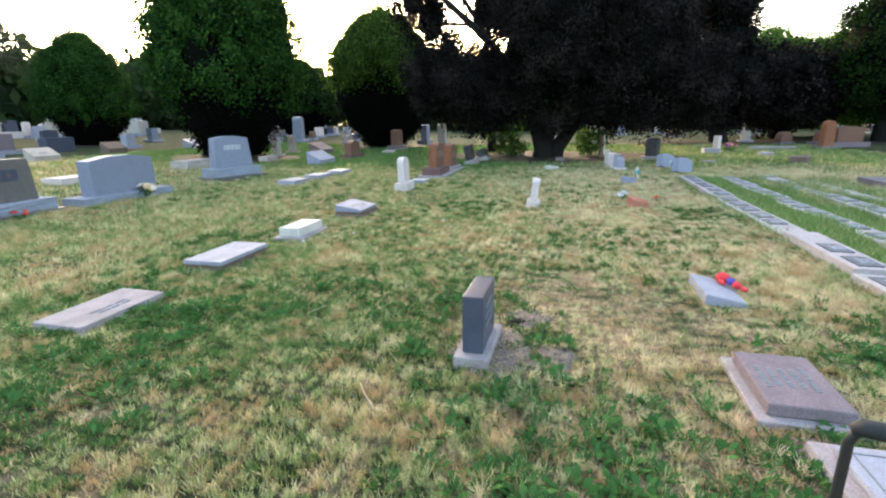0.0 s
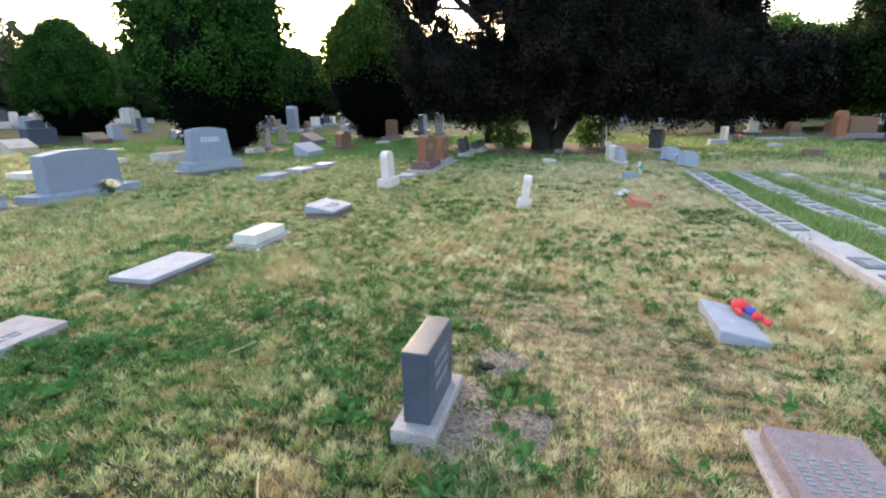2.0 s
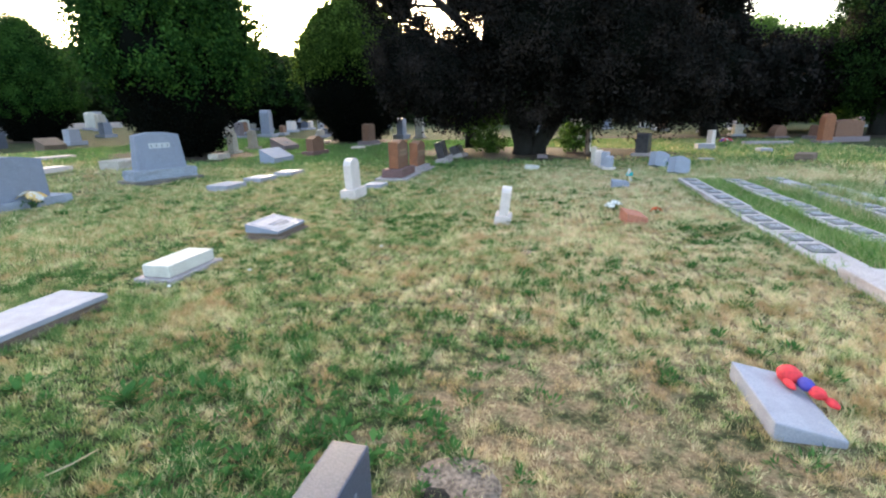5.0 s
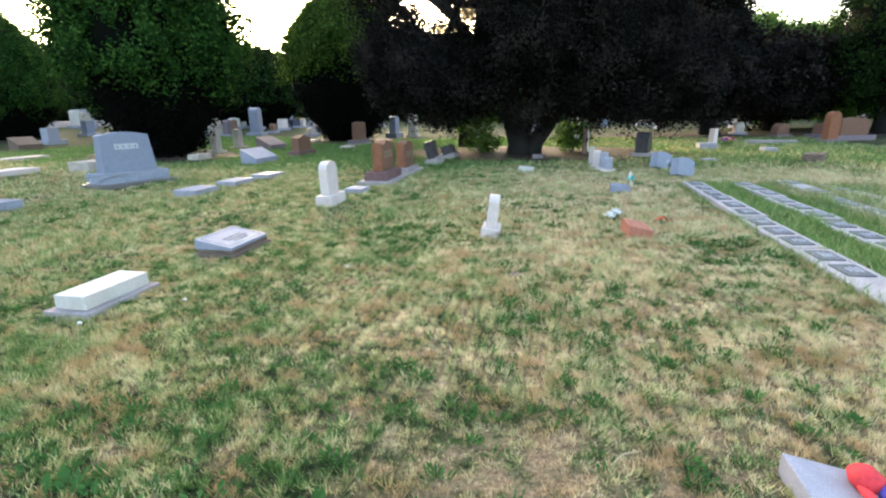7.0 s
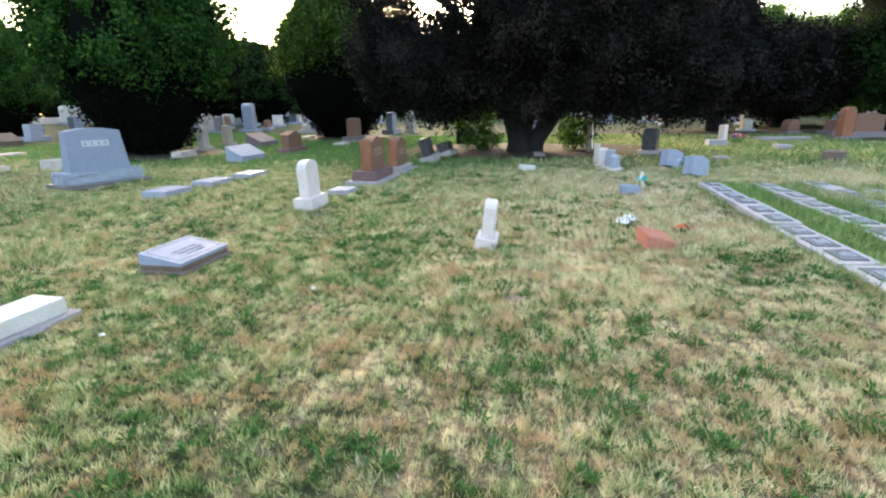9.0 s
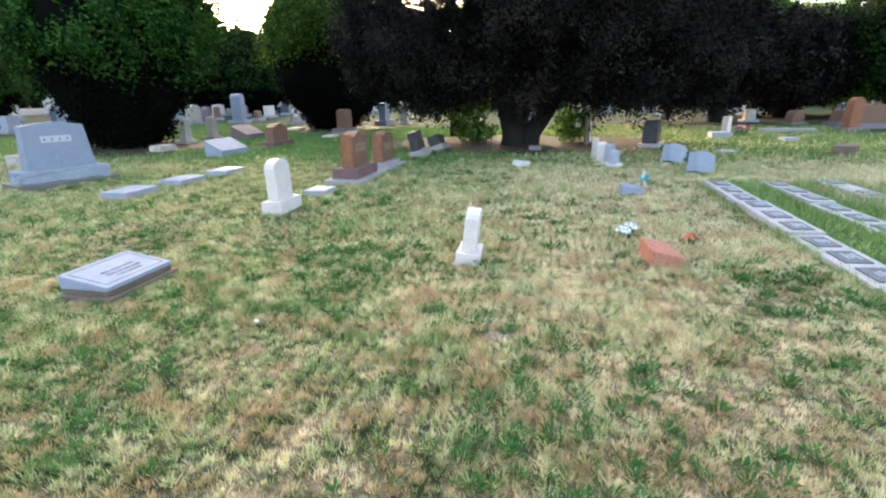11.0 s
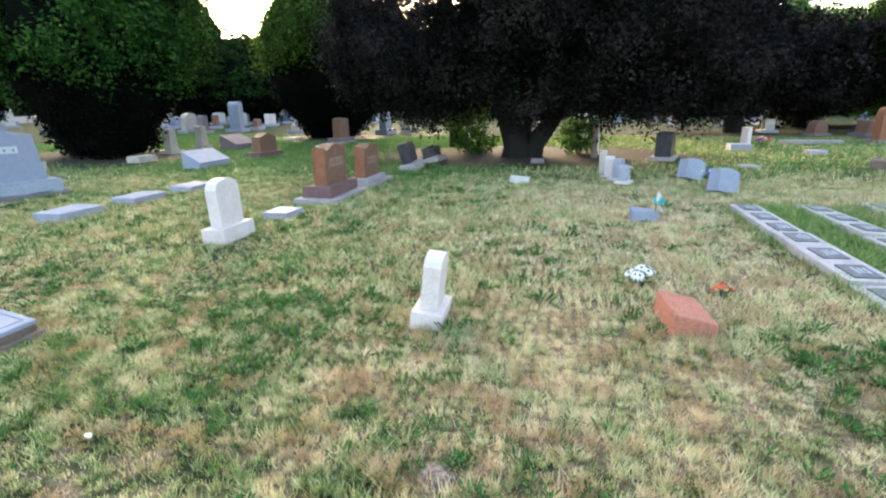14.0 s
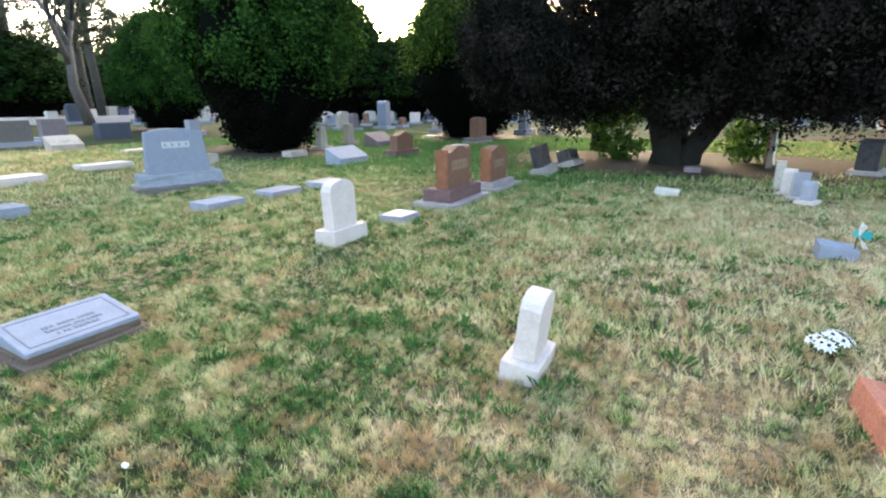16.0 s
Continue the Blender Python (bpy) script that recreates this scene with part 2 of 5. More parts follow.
RUBBER = plain("black_handle_foam", (0.018, 0.018, 0.02), 0.75)
STEEL = plain("black_painted_tube", (0.02, 0.02, 0.022), 0.4)
P_RED, P_BLUE = plain("red_cloth", (0.62, 0.035, 0.045), 0.8), plain("blue_cloth", (0.06, 0.05, 0.30), 0.8)
F_WHITE, F_YEL, F_ORANGE = plain("white_petals", (0.78, 0.76, 0.74), 0.8), plain("yellow_petals", (0.72, 0.50, 0.20), 0.8), plain("orange_petals", (0.60, 0.13, 0.05), 0.8)
CYAN = plain("turquoise_plastic", (0.05, 0.55, 0.60), 0.4)
STEM = plain("dark_green_stem", (0.03, 0.07, 0.025), 0.8)


# ---- mesh helpers ----
def rise(x):
    """The ground swells gently towards the west."""
    return 0.035 * min(28.0, math.log1p(math.exp(min(50.0, -x - 12.0))))


def link(name, bm, mat, parent=None, smooth=False):
    me = bpy.data.meshes.new(name)
    bm.to_mesh(me)
    bm.free()
    for p in me.polygons:
        p.use_smooth = smooth
    for m in (mat if isinstance(mat, (list, tuple)) else (mat,)):
        me.materials.append(m)
    ob = new(name, me)
    ob.parent = parent
    return ob


def part(name, bm, mat, parent, label="", smooth=False):
    ob = link(name, bm, mat, parent, smooth)
    return tagged(ob, label) if label else ob


def thing(name, x, y, label, category, yaw=0.0, z=None, group="", tilt=(0.0, 0.0)):
    e = new(name)
    e.empty_display_size = 0.1
    e.matrix_basis = pose(x, y, rise(x) if z is None else z, tilt[0], tilt[1], yaw)
    return tagged(e, label, category, group)


def box(x0, x1, y0, y1, z0, z1, bevel=0.012, taper=0.0, bm=None):
    """A block; taper draws in the top by that many metres on every side."""
    own = bm is None
    bm = bm or bmesh.new()
    t = taper
    v = [bm.verts.new(c) for c in ((x0, y0, z0), (x1, y0, z0), (x1, y1, z0), (x0, y1, z0), (x0 + t, y0 + t, z1), (x1 - t, y0 + t, z1), (x1 - t, y1 - t, z1), (x0 + t, y1 - t, z1))]
    for f in ((3, 2, 1, 0), (4, 5, 6, 7), (0, 1, 5, 4), (1, 2, 6, 5), (2, 3, 7, 6), (3, 0, 4, 7)):
        bm.faces.new([v[i] for i in f])
    if own and bevel:
        bmesh.ops.bevel(bm, geom=bm.edges[:], offset=bevel, segments=2, profile=0.6, affect="EDGES")
    return bm


def rough(bm, amount, cut=3, seed=0.0, keep_top=True, grain=7.0):
    """Breaks the faces of a block like pitched rock; the top stays sawn."""
    bmesh.ops.subdivide_edges(bm, edges=bm.edges[:], cuts=cut, use_grid_fill=True)
    bm.normal_update()
    top = max(v.co.z for v in bm.verts)
    for v in bm.verts:
        if keep_top and v.co.z > top - 0.012:
            continue
        p = v.co * grain + Vector((seed, seed * 1.7, 0))
        v.co += v.normal * amount * (noise.noise(p) + 0.5 * noise.noise(p * 2.3))
    return bm


def wedge(x0, x1, y0, y1, back, front, bevel=0.012, foot=0.0):
    """A bevel or slant marker: high at the back (-x), low at the front (+x)."""
    bm = bmesh.new()
    v = [bm.verts.new(c) for c in ((x0, y0, foot), (x1, y0, foot), (x1, y1, foot), (x0, y1, foot), (x0, y0, back), (x1, y0, front), (x1, y1, front), (x0, y1, back))]
    for f in ((3, 2, 1, 0), (4, 5, 6, 7), (0, 1, 5, 4), (1, 2, 6, 5), (2, 3, 7, 6), (3, 0, 4, 7)):
        bm.faces.new([v[i] for i in f])
    bmesh.ops.bevel(bm, geom=bm.edges[:], offset=bevel, segments=2, profile=0.6, affect="EDGES")
    return bm


def slab_profile(w, h, top, taper=0.0, n=14):
    """Outline of a headstone's face in (y, z) from its foot."""
    a, b = w / 2, w / 2 - taper
    if top == "flat":
        head = [(b, h), (-b, h)]
    else:
        head = []
        for i in range(n + 1):
            u = 1 - 2 * i / n
            if top == "crown":
                z = h - 0.10 * w * abs(u) ** 1.6 * 0.75
            elif top == "serp":
                z = h - 0.11 * w * (0.5 - 0.5 * math.cos(math.pi * min(1, abs(u) * 1.15)))
            elif top == "arch":
                z = h - w * 0.28 * (1 - math.sqrt(max(0, 1 - u * u)))
            elif top == "low":
                z = h - 0.05 * w * max(0.0, abs(u) - 0.35) / 0.65
            elif top == "pitch":
                z = h - 0.10 * w * max(0.0, abs(u) - 0.3) / 0.7
            else:
                z = h - w * 0.5 * (1 - math.sqrt(max(0, 1 - u * u)))
            head.append((b * u, z))
    return [(-a, 0), (a, 0)] + head


def tablet(w, t, h, top="flat", taper=0.0, z0=0.0, bevel=0.01, lean=0.0):
    bm = bmesh.new()
    pts = slab_profile(w, h, top, taper)
    lo = [bm.verts.new((-t / 2, y, z0 + z)) for y, z in pts]
    hi = [bm.verts.new((t / 2 - lean * z / h, y, z0 + z)) for y, z in pts]
    bm.faces.new(lo[::-1])
    bm.faces.new(hi)
    n = len(pts)
    for i in range(n):
        bm.faces.new((lo[i], lo[(i + 1) % n], hi[(i + 1) % n], hi[i]))
    bmesh.ops.recalc_face_normals(bm, faces=bm.faces[:])
    sharp = [e for e in bm.edges if len(e.link_faces) == 2 and e.calc_face_angle(0) > 0.6]
    bmesh.ops.bevel(bm, geom=sharp, offset=bevel, segments=2, profile=0.6, affect="EDGES")
    return bm


def bars(rows, x, z_top, size, width, seed, flat=None):
    """Worn lettering: short raised bars in rows, on an upright face or (flat) a level one."""
    r = random.Random(seed)
    bm = bmesh.new()
    for i in range(rows):
        z = z_top - i * size * 1.9
        y, w = -width / 2 * r.uniform(0.6, 1.0), 0
        end = -y
        while y < end:
            w = size * r.uniform(0.4, 0.8)
            if flat is None:
                box(x, x + 0.004, y, y + w, z - size, z, 0, 0, bm)
            else:
                box(z - size, z, y, y + w, flat, flat + 0.004, 0, 0, bm)
            y += w + size * r.choice((0.25, 0.25, 0.3, 0.8))
    return bm


def tube(bm, pts, radii, sides=8):
    pts = [Vector(p) for p in pts]
    rings = []
    for i, p in enumerate(pts):
        d = (pts[min(i + 1, len(pts) - 1)] - pts[max(i - 1, 0)]).normalized()
        s = d.cross(Vector((0.31, 0.94, 0.13))).normalized()
        u = d.cross(s)
        rings.append([bm.verts.new(p + radii[i] * (math.cos(k * math.tau / sides) * s + math.sin(k * math.tau / sides) * u)) for k in range(sides)])
    for a, b in zip(rings, rings[1:]):
        for k in range(sides):
            bm.faces.new((a[k], a[(k + 1) % sides], b[(k + 1) % sides], b[k]))
    bm.faces.new(rings[0][::-1])
    bm.faces.new(rings[-1])
    return bm


def mesh_from(name, verts, faces_per, mat):
    """A mesh from an array of loose polygons that all have the same corner count."""
    n = len(verts)
    k = faces_per
    me = bpy.data.meshes.new(name)
    me.vertices.add(n)
    me.vertices.foreach_set("co", verts.astype(np.float32).ravel())
    me.loops.add(n)
    me.loops.foreach_set("vertex_index", np.arange(n, dtype=np.int32))
    me.polygons.add(n // k)
    me.polygons.foreach_set("loop_start", np.arange(0, n, k, dtype=np.int32))
    me.polygons.foreach_set("loop_total", np.full(n // k, k, dtype=np.int32))
    me.update(calc_edges=True)
    me.materials.append(mat)
    return me


# ---- ground ----
def ground_z(x, y):
    return rise(x) + (0.035 * noise.noise((x * 0.35, y * 0.35, 0)) if abs(x) < 30 and abs(y) < 60 else 0.0) - 0.012


def make_ground():
    bm = bmesh.new()
    xs = sorted({*np.round(np.arange(-16, 12.01, 0.5), 2), *(-3000.0, -1000.0, -300.0, -120.0, -80.0, -60.0, -50.0, -44.0, -40.0, -36.0, -32.0, -28.0, -25.0, -22.0, -20.0, -18.0), *(14.0, 18.0, 25.0, 40.0, 70.0, 120.0, 300.0, 1000.0, 3000.0)})
    ys = sorted({*np.round(np.arange(-3, 26.01, 0.5), 2), *(-3000.0, -800.0, -200.0, -60.0, -20.0, -8.0), *(30.0, 36.0, 45.0, 60.0, 90.0, 150.0, 400.0, 1200.0, 3000.0)})
    grid = [[bm.verts.new((x, y, ground_z(x, y))) for y in ys] for x in xs]
    for i in range(len(xs) - 1):
        for j in range(len(ys) - 1):
            bm.faces.new((grid[i][j], grid[i + 1][j], grid[i + 1][j + 1], grid[i][j + 1]))
    g = link("ground", bm, TURF, smooth=True)
    tagged(g, "patchy green and straw-coloured cemetery lawn", "lawn", kind="structure")


make_ground()
KEEP_OFF = []          # footprints of the stones, kept free of blades


def foot(x, y, wx, wy, m=0.0):
    KEEP_OFF.append((x - wx / 2 - m, x + wx / 2 + m, y - wy / 2 - m, y + wy / 2 + m))


# ---- headstones and markers ----
def headstone(name, x, y, label, tab, base, mat, base_mat, top="flat", taper=0.0, plinth=None, plinth_mat=None, panel=None, panel_mat=None,
              rocky=0.0, sides=None, yaw=0.0, tilt=(0, 0), lines=0, group="", seed=1, lean=0.0, off=0.0):
    """tab: width (y), thickness (x), height; base and plinth: width, depth, height."""
    e = thing(name, x, y, label, "headstone", yaw, None, group, tilt)
    z = 0.0
    if plinth:
        bm = box(-plinth[1] / 2, plinth[1] / 2, -plinth[0] / 2, plinth[0] / 2, -0.06, plinth[2], 0.008)
        part("plinth", bm, plinth_mat or CONC, e)
        z = plinth[2]
        foot(x, y, plinth[1], plinth[0])
    if base:
        bm = box(-base[1] / 2, base[1] / 2, -base[0] / 2, base[0] / 2, z if plinth else -0.06, z + base[2], 0.01)
        if rocky:
            bm = rough(bm, rocky, 4, seed)
        part("base", bm, base_mat, e, smooth=False)
        z += base[2]
        foot(x, y, base[1], base[0])
    else:
        foot(x, y, tab[1], tab[0])
    w, t, h = tab
    bm = tablet(w, t, h, top, taper, z, 0.008, lean)
    part("tablet", bm, mat, e)
    if sides:
        for s in (-1, 1):
            sb = rough(box(-t / 2 + 0.01, t / 2 - 0.012, s * (w / 2 - taper * 0.4) - 0.025, s * (w / 2 - taper * 0.4) + 0.025, z, z + h * 0.93, 0.006), 0.03, 4, seed + s, False, 9)
            part("rock_pitched_side", sb, sides, e, "rough broken edge of the stone")
    if panel:
        pw, ph, pz = panel
        pb = box(t / 2 - lean * (pz / h) - 0.02, t / 2 - lean * (pz / h) + 0.004, -pw / 2, pw / 2, z + pz - ph / 2, z + pz + ph / 2, 0)
        part("name_panel", pb, panel_mat or PANEL, e, "lighter frosted name panel")
        k = max(3, int(pw / ph * 1.2))
        for i in range(k):
            yy = -pw * 0.38 + pw * 0.76 * i / (k - 1)
            lb = box(t / 2 - lean * (pz / h) + 0.004, t / 2 - lean * (pz / h) + 0.008, yy - ph * 0.11, yy + ph * 0.11, z + pz - ph * 0.2, z + pz + ph * 0.2, 0)
            part("letter", lb, ENGRAVE if panel_mat is None else RUST, e)
    if lines:
        ins = part("inscription", bars(lines, t / 2, z + h * 0.78, 0.035, w * 0.7, seed), ENGRAVE, e, "small worn carved lettering")
        tagged(ins, kind="stuff")
    return e


# small dark upright stone beside the path
headstone("headstone", -0.508, 2.955, "small dark grey granite upright headstone on a pale concrete base", (0.43, 0.132, 0.38), (0.57, 0.225, 0.068), SLATE, CONC, lines=3, seed=4, yaw=-1.5)
# small white marble stone with a rounded head
headstone("headstone", -0.525, 8.65, "small white marble headstone with a rounded head", (0.28, 0.13, 0.40), (0.40, 0.23, 0.11), WHITE, WHITE, "arch", 0.0, tilt=(0, 6.5), yaw=2, seed=5)
headstone("headstone", -3.52, 10.42, "white marble tablet with rounded shoulders on a marble base", (0.44, 0.15, 0.56), (0.62, 0.30, 0.17), WHITE, WHITE, "arch", 0.0, tilt=(0, -2), seed=6, lines=0, yaw=2)
# pair of red granite stones
headstone("headstone", -3.5, 13.22, "red-brown granite headstone with rock-pitched sides", (0.78, 0.24, 0.66), (1.12, 0.50, 0.19), RED, MAROON, "serp", 0.0, (1.40, 0.76, 0.07), CONC, (0.52, 0.15, 0.36), TAN, 0.02, RED_ROCK, seed=7, group="pair of red granite stones")
headstone("headstone", -3.48, 14.85, "red-brown granite headstone with rock-pitched sides and pale base", (0.74, 0.23, 0.66), (1.05, 0.44, 0.09), RED, CONC, "serp", 0.0, (1.35, 0.66, 0.06), CONC, (0.48, 0.14, 0.33), TAN, 0.0, RED_ROCK, seed=8, group="pair of red granite stones")
# large grey family stones
headstone("headstone", -9.25, 12.05, "large blue-grey granite headstone with a frosted name panel", (1.16, 0.32, 0.86), (1.5, 0.58, 0.23), GREY, GREY_ROCK, "low", 0.07, (1.7, 0.86, 0.09), BROWNISH, (0.50, 0.13, 0.55), None, 0.025, seed=9, lean=0.06, yaw=-21)
headstone("headstone", -9.15, 8.27, "wide grey granite headstone, gently curved top, low base", (1.5, 0.34, 0.76), (2.12, 0.58, 0.15), GREY, GREY_ROCK, "low", 0.02, rocky=0.012, seed=10, yaw=-2)
headstone("headstone", -9.35, 5.75, "dark polished granite headstone on a rock-faced base", (1.75, 0.3, 0.72), (2.2, 0.55, 0.2), BROWNISH, GREY_ROCK, "flat", 0.06, (2.35, 0.78, 0.06), BROWNISH, (1.2, 0.2, 0.45), SLATE, 0.03, seed=11)
# middle distance
headstone("headstone", -9.05, 19.85, "brown granite headstone with a curved top", (0.95, 0.3, 0.58), (1.4, 0.5, 0.17), RED, MAROON, "serp", 0.0, rocky=0.015, seed=12)
headstone("headstone", -9.1, 25.9, "brown granite headstone on a pale base", (0.95, 0.36, 0.85), (1.5, 0.65, 0.16), RED, MAUVE, "crown", 0.03, (1.6, 0.75, 0.07), CONC, seed=13)
headstone("headstone", -13.0, 20.2, "narrow weathered limestone marker with a flared base", (0.38, 0.28, 0.75), (0.62, 0.5, 0.1), IVORY, IVORY, "crown", 0.05, seed=14, group="pair of limestone markers")
headstone("headstone", -13.5, 22.4, "narrow weathered limestone marker with a flared base", (0.40, 0.28, 0.75), (0.64, 0.5, 0.1), IVORY, IVORY, "crown", 0.05, seed=15, group="pair of limestone markers")
headstone("headstone", -3.25, 17.3, "small dark granite headstone leaning on a pale base", (0.62, 0.24, 0.5), (0.85, 0.42, 0.16), BLACK, CONC, "flat", 0.0, tilt=(4, -14), seed=16)
headstone("headstone", -3.1, 19.0, "low dark granite headstone under the tree", (0.8, 0.35, 0.3), (1.0, 0.5, 0.1), BLACK, CONC, "flat", 0.0, tilt=(-4, -18), seed=17)
headstone("headstone", -18.6, 31.9, "tall blue-grey granite pillar headstone", (0.75, 0.6, 1.55), (1.25, 1.0, 0.16), GREY, PALE, "arch", 0.05, seed=18, yaw=12)
headstone("headstone", -9.3, 32.3, "pale bluish headstone with a pitched top", (0.95, 0.4, 1.0), (1.5, 0.7, 0.28), LAV, PALE, "crown", 0.08, seed=19)
headstone("headstone", -8.3, 33.0, "grey stone tablet in the tree's shade", (0.55, 0.5, 1.2), (0.8, 0.7, 0.12), IVORY, IVORY, "arch", 0.0, seed=20)
headstone("headstone", 3.2, 19.9, "dark granite headstone with a rounded top", (0.66, 0.4, 0.66), (0.95, 0.6, 0.1), BLACK, CONC, "arch", 0.0, seed=21, yaw=-20)
headstone("headstone", 11.6, 26.2, "tall orange granite headstone with a rounded head", (0.5, 0.3, 1.12), (0.8, 0.55, 0.12), RED_ROCK, MAUVE, "round", 0.0, seed=22, yaw=-70)
headstone("headstone", 13.2, 27.9, "wide red granite headstone on a grey base", (1.3, 0.4, 0.75), (1.8, 0.7, 0.2), RED, MAUVE, "crown", 0.0, seed=23, yaw=-75)
headstone("headstone", 6.3, 23.35, "small white marble headstone among flowers", (0.34, 0.2, 0.62), (0.42, 0.28, 0.08), WHITE, WHITE, "flat", 0.03, seed=24, yaw=-40)
headstone("headstone", 11.5, 30.6, "rounded reddish boulder headstone", (0.8, 0.4, 0.55), (1.0, 0.6, 0.1), RED, MAUVE, "round", 0.0, seed=25, yaw=-60)
headstone("headstone", 13.2, 30.0, "dark red granite headstone in shade", (1.1, 0.5, 0.5), (1.6, 0.7, 0.15), RED, MAUVE, "flat", 0.1, seed=26, yaw=-60)
headstone("headstone", 1.3, 27.5, "grey stone tablet in the sunlit strip", (0.6, 0.35, 1.05), (0.8, 0.5, 0.1), IVORY, CONC, "flat", 0.0, seed=27, yaw=-30)
for x, y, w, h, tp in ((1.42, 16.1, 0.24, 0.40, "arch"), (1.55, 15.75, 0.26, 0.38, "flat"), (1.62, 15.40, 0.22, 0.30, "arch")):
    headstone("headstone", x, y, "small white marble stone in a family cluster", (w, 0.16, h), (w + 0.12, 0.28, 0.06), WHITE if x < 1.55 else PALE, WHITE, tp, 0.02, yaw=-25, seed=28, group="cluster of small white stones")
headstone("headstone", 1.32, 16.7, "narrow cream stone post in a family cluster", (0.15, 0.15, 0.52), None, IVORY, IVORY, "flat", 0.01, seed=29)
for x, y, w in ((2.98, 16.05, 0.62), (3.12, 14.5, 0.6)):
    headstone("headstone", x, y, "low bluish marble headstone with a rounded head", (w, 0.20, 0.42), None, LAV, LAV, "crown", 0.03, yaw=-48, seed=30, group="pair of bluish stones", tilt=(-14, -9))


def flat_marker(name, x0, x1, y0, y1, h, mat, label, category="grave marker", side=None, plate=None, plate_mat=None, slope=None, lines=0, seed=1, tilt=(0, 0), slab_h=0.05, rocky=0.0, yaw=0.0, border=False):
    """A low stone in the grass: a block, or a bevel (slope = front height), with an optional foot slab."""
    cx, cy, wx, wy = (x0 + x1) / 2, (y0 + y1) / 2, x1 - x0, y1 - y0
    e = thing(name, cx, cy, label, category, yaw, None, "", tilt)
    foot(cx, cy, wx, wy)
    z = -0.06
    if plate:
        part("foot_slab", rough(box(-wx / 2, wx / 2, -wy / 2, wy / 2, -0.06, slab_h, 0.01), 0.012, 3, seed), plate_mat or CONC, e, "rough concrete foot slab")
        wx, wy, z = wx - 2 * plate, wy - 2 * plate, slab_h
    if slope is None:
        bm = box(-wx / 2, wx / 2, -wy / 2, wy / 2, z, h, 0.012)
        if rocky:
            bm = rough(bm, rocky, 4, seed)
    else:
        bm = wedge(-wx / 2, wx / 2, -wy / 2, wy / 2, h, slope, 0.012, z)
    if side:
        lid = box(-wx / 2, wx / 2, -wy / 2, wy / 2, h - 0.045, h, 0.01) if slope is None else wedge(-wx / 2, wx / 2, -wy / 2, wy / 2, h, slope, 0.01, slope - 0.035)
        low = box(-wx / 2 + 0.01, wx / 2 - 0.01, -wy / 2 + 0.01, wy / 2 - 0.01, z, h - 0.045 if slope is None else slope - 0.035, 0.006)
        part("rough_side", rough(low, 0.016, 4, seed, True, 11), side, e, "rough stained side of the stone")
        part("face", lid, mat, e)
        bm.free()
    else:
        part("block", bm, mat, e)
    if border:
        bm2 = bmesh.new()
        a, b = wx / 2 - 0.045, wy / 2 - 0.045
        for q in ((-a, a, -b, -b + 0.008), (-a, a, b - 0.008, b), (-a, -a + 0.008, -b, b), (a - 0.008, a, -b, b)):
            box(q[0], q[1], q[2], q[3], h - 0.004, h + 0.003, 0, 0, bm2)
        ob = part("carved_border", bm2, ENGRAVE, e)
        if slope is not None:
            ang = math.atan2(h - slope, wx)
            ob.matrix_basis = Matrix.Translation((0, 0, (h + slope) / 2)) @ Matrix.Rotation(ang, 4, "Y") @ Matrix.Translation((0, 0, -h))
    if lines:
        ob = part("inscription", bars(lines, 0, wx * 0.28, min(0.03, wx * 0.08), wy * 0.5, seed, h), ENGRAVE, e, "worn carved lettering")
        tagged(ob, kind="stuff")
        if slope is not None:
            ang = math.atan2(h - slope, wx)
            ob.matrix_basis = Matrix.Translation((0, 0, (h + slope) / 2)) @ Matrix.Rotation(ang, 4, "Y") @ Matrix.Translation((0, 0, -h))
    return e


flat_marker("grave_marker", -3.91, -3.45, 2.55, 3.36, 0.055, CONC, "flat weathered pinkish grave marker sunk in the grass", lines=2, seed=1, rocky=0.008, tilt=(0, 1))
flat_marker("grave_marker", -3.93, -3.46, 4.13, 4.98, 0.10, PALE, "flat pale grey marker with rough brown sides", side=RUST, seed=2)
flat_marker("grave_marker", -3.73, -3.31, 5.5, 6.26, 0.155, CREAM, "raised cream marble block on a foot slab", plate=0.06, seed=3, slab_h=0.035)
flat_marker("grave_marker", -3.66, -3.13, 7.1, 7.86, 0.20, LAV, "slanted blue-grey granite marker with carved lettering", side=RUST, slope=0.12, plate=0.035, plate_mat=RUST, lines=3, border=True, seed=4, slab_h=0.04)
flat_marker("grave_marker", 1.0, 1.50, 2.40, 3.10, 0.105, MAUVE, "mauve granite marker with raised plate on concrete slab", plate=0.055, lines=5, seed=5, yaw=-1, slab_h=0.035)
flat_marker("grave_marker", 1.17, 1.48, 4.1, 4.69, 0.10, PALE, "slanted pale grey granite marker in the grass", slope=0.04, seed=6, lines=0)
flat_marker("grave_marker", 1.14, 1.72, 1.55, 2.26, 0.09, PALE, "pale grey granite marker with carved lettering", plate=0.07, border=True, lines=4, seed=7)
flat_marker("grave_marker", -6.98, -6.48, 10.72, 11.42, 0.12, PALE, "low pale grey stone marker", seed=8, rocky=0.01)
flat_marker("grave_marker", -6.98, -6.50, 12.0, 12.72, 0.11, PALE, "low pale grey stone marker", seed=9, rocky=0.01)
flat_marker("grave_marker", -6.9, -6.40, 13.2, 13.9, 0.11, PALE, "low pale grey stone marker", seed=10, rocky=0.01)
flat_marker("grave_marker", -3.72, -3.34, 11.42, 11.88, 0.09, PALE, "small square pale marker beside white headstone", seed=11)
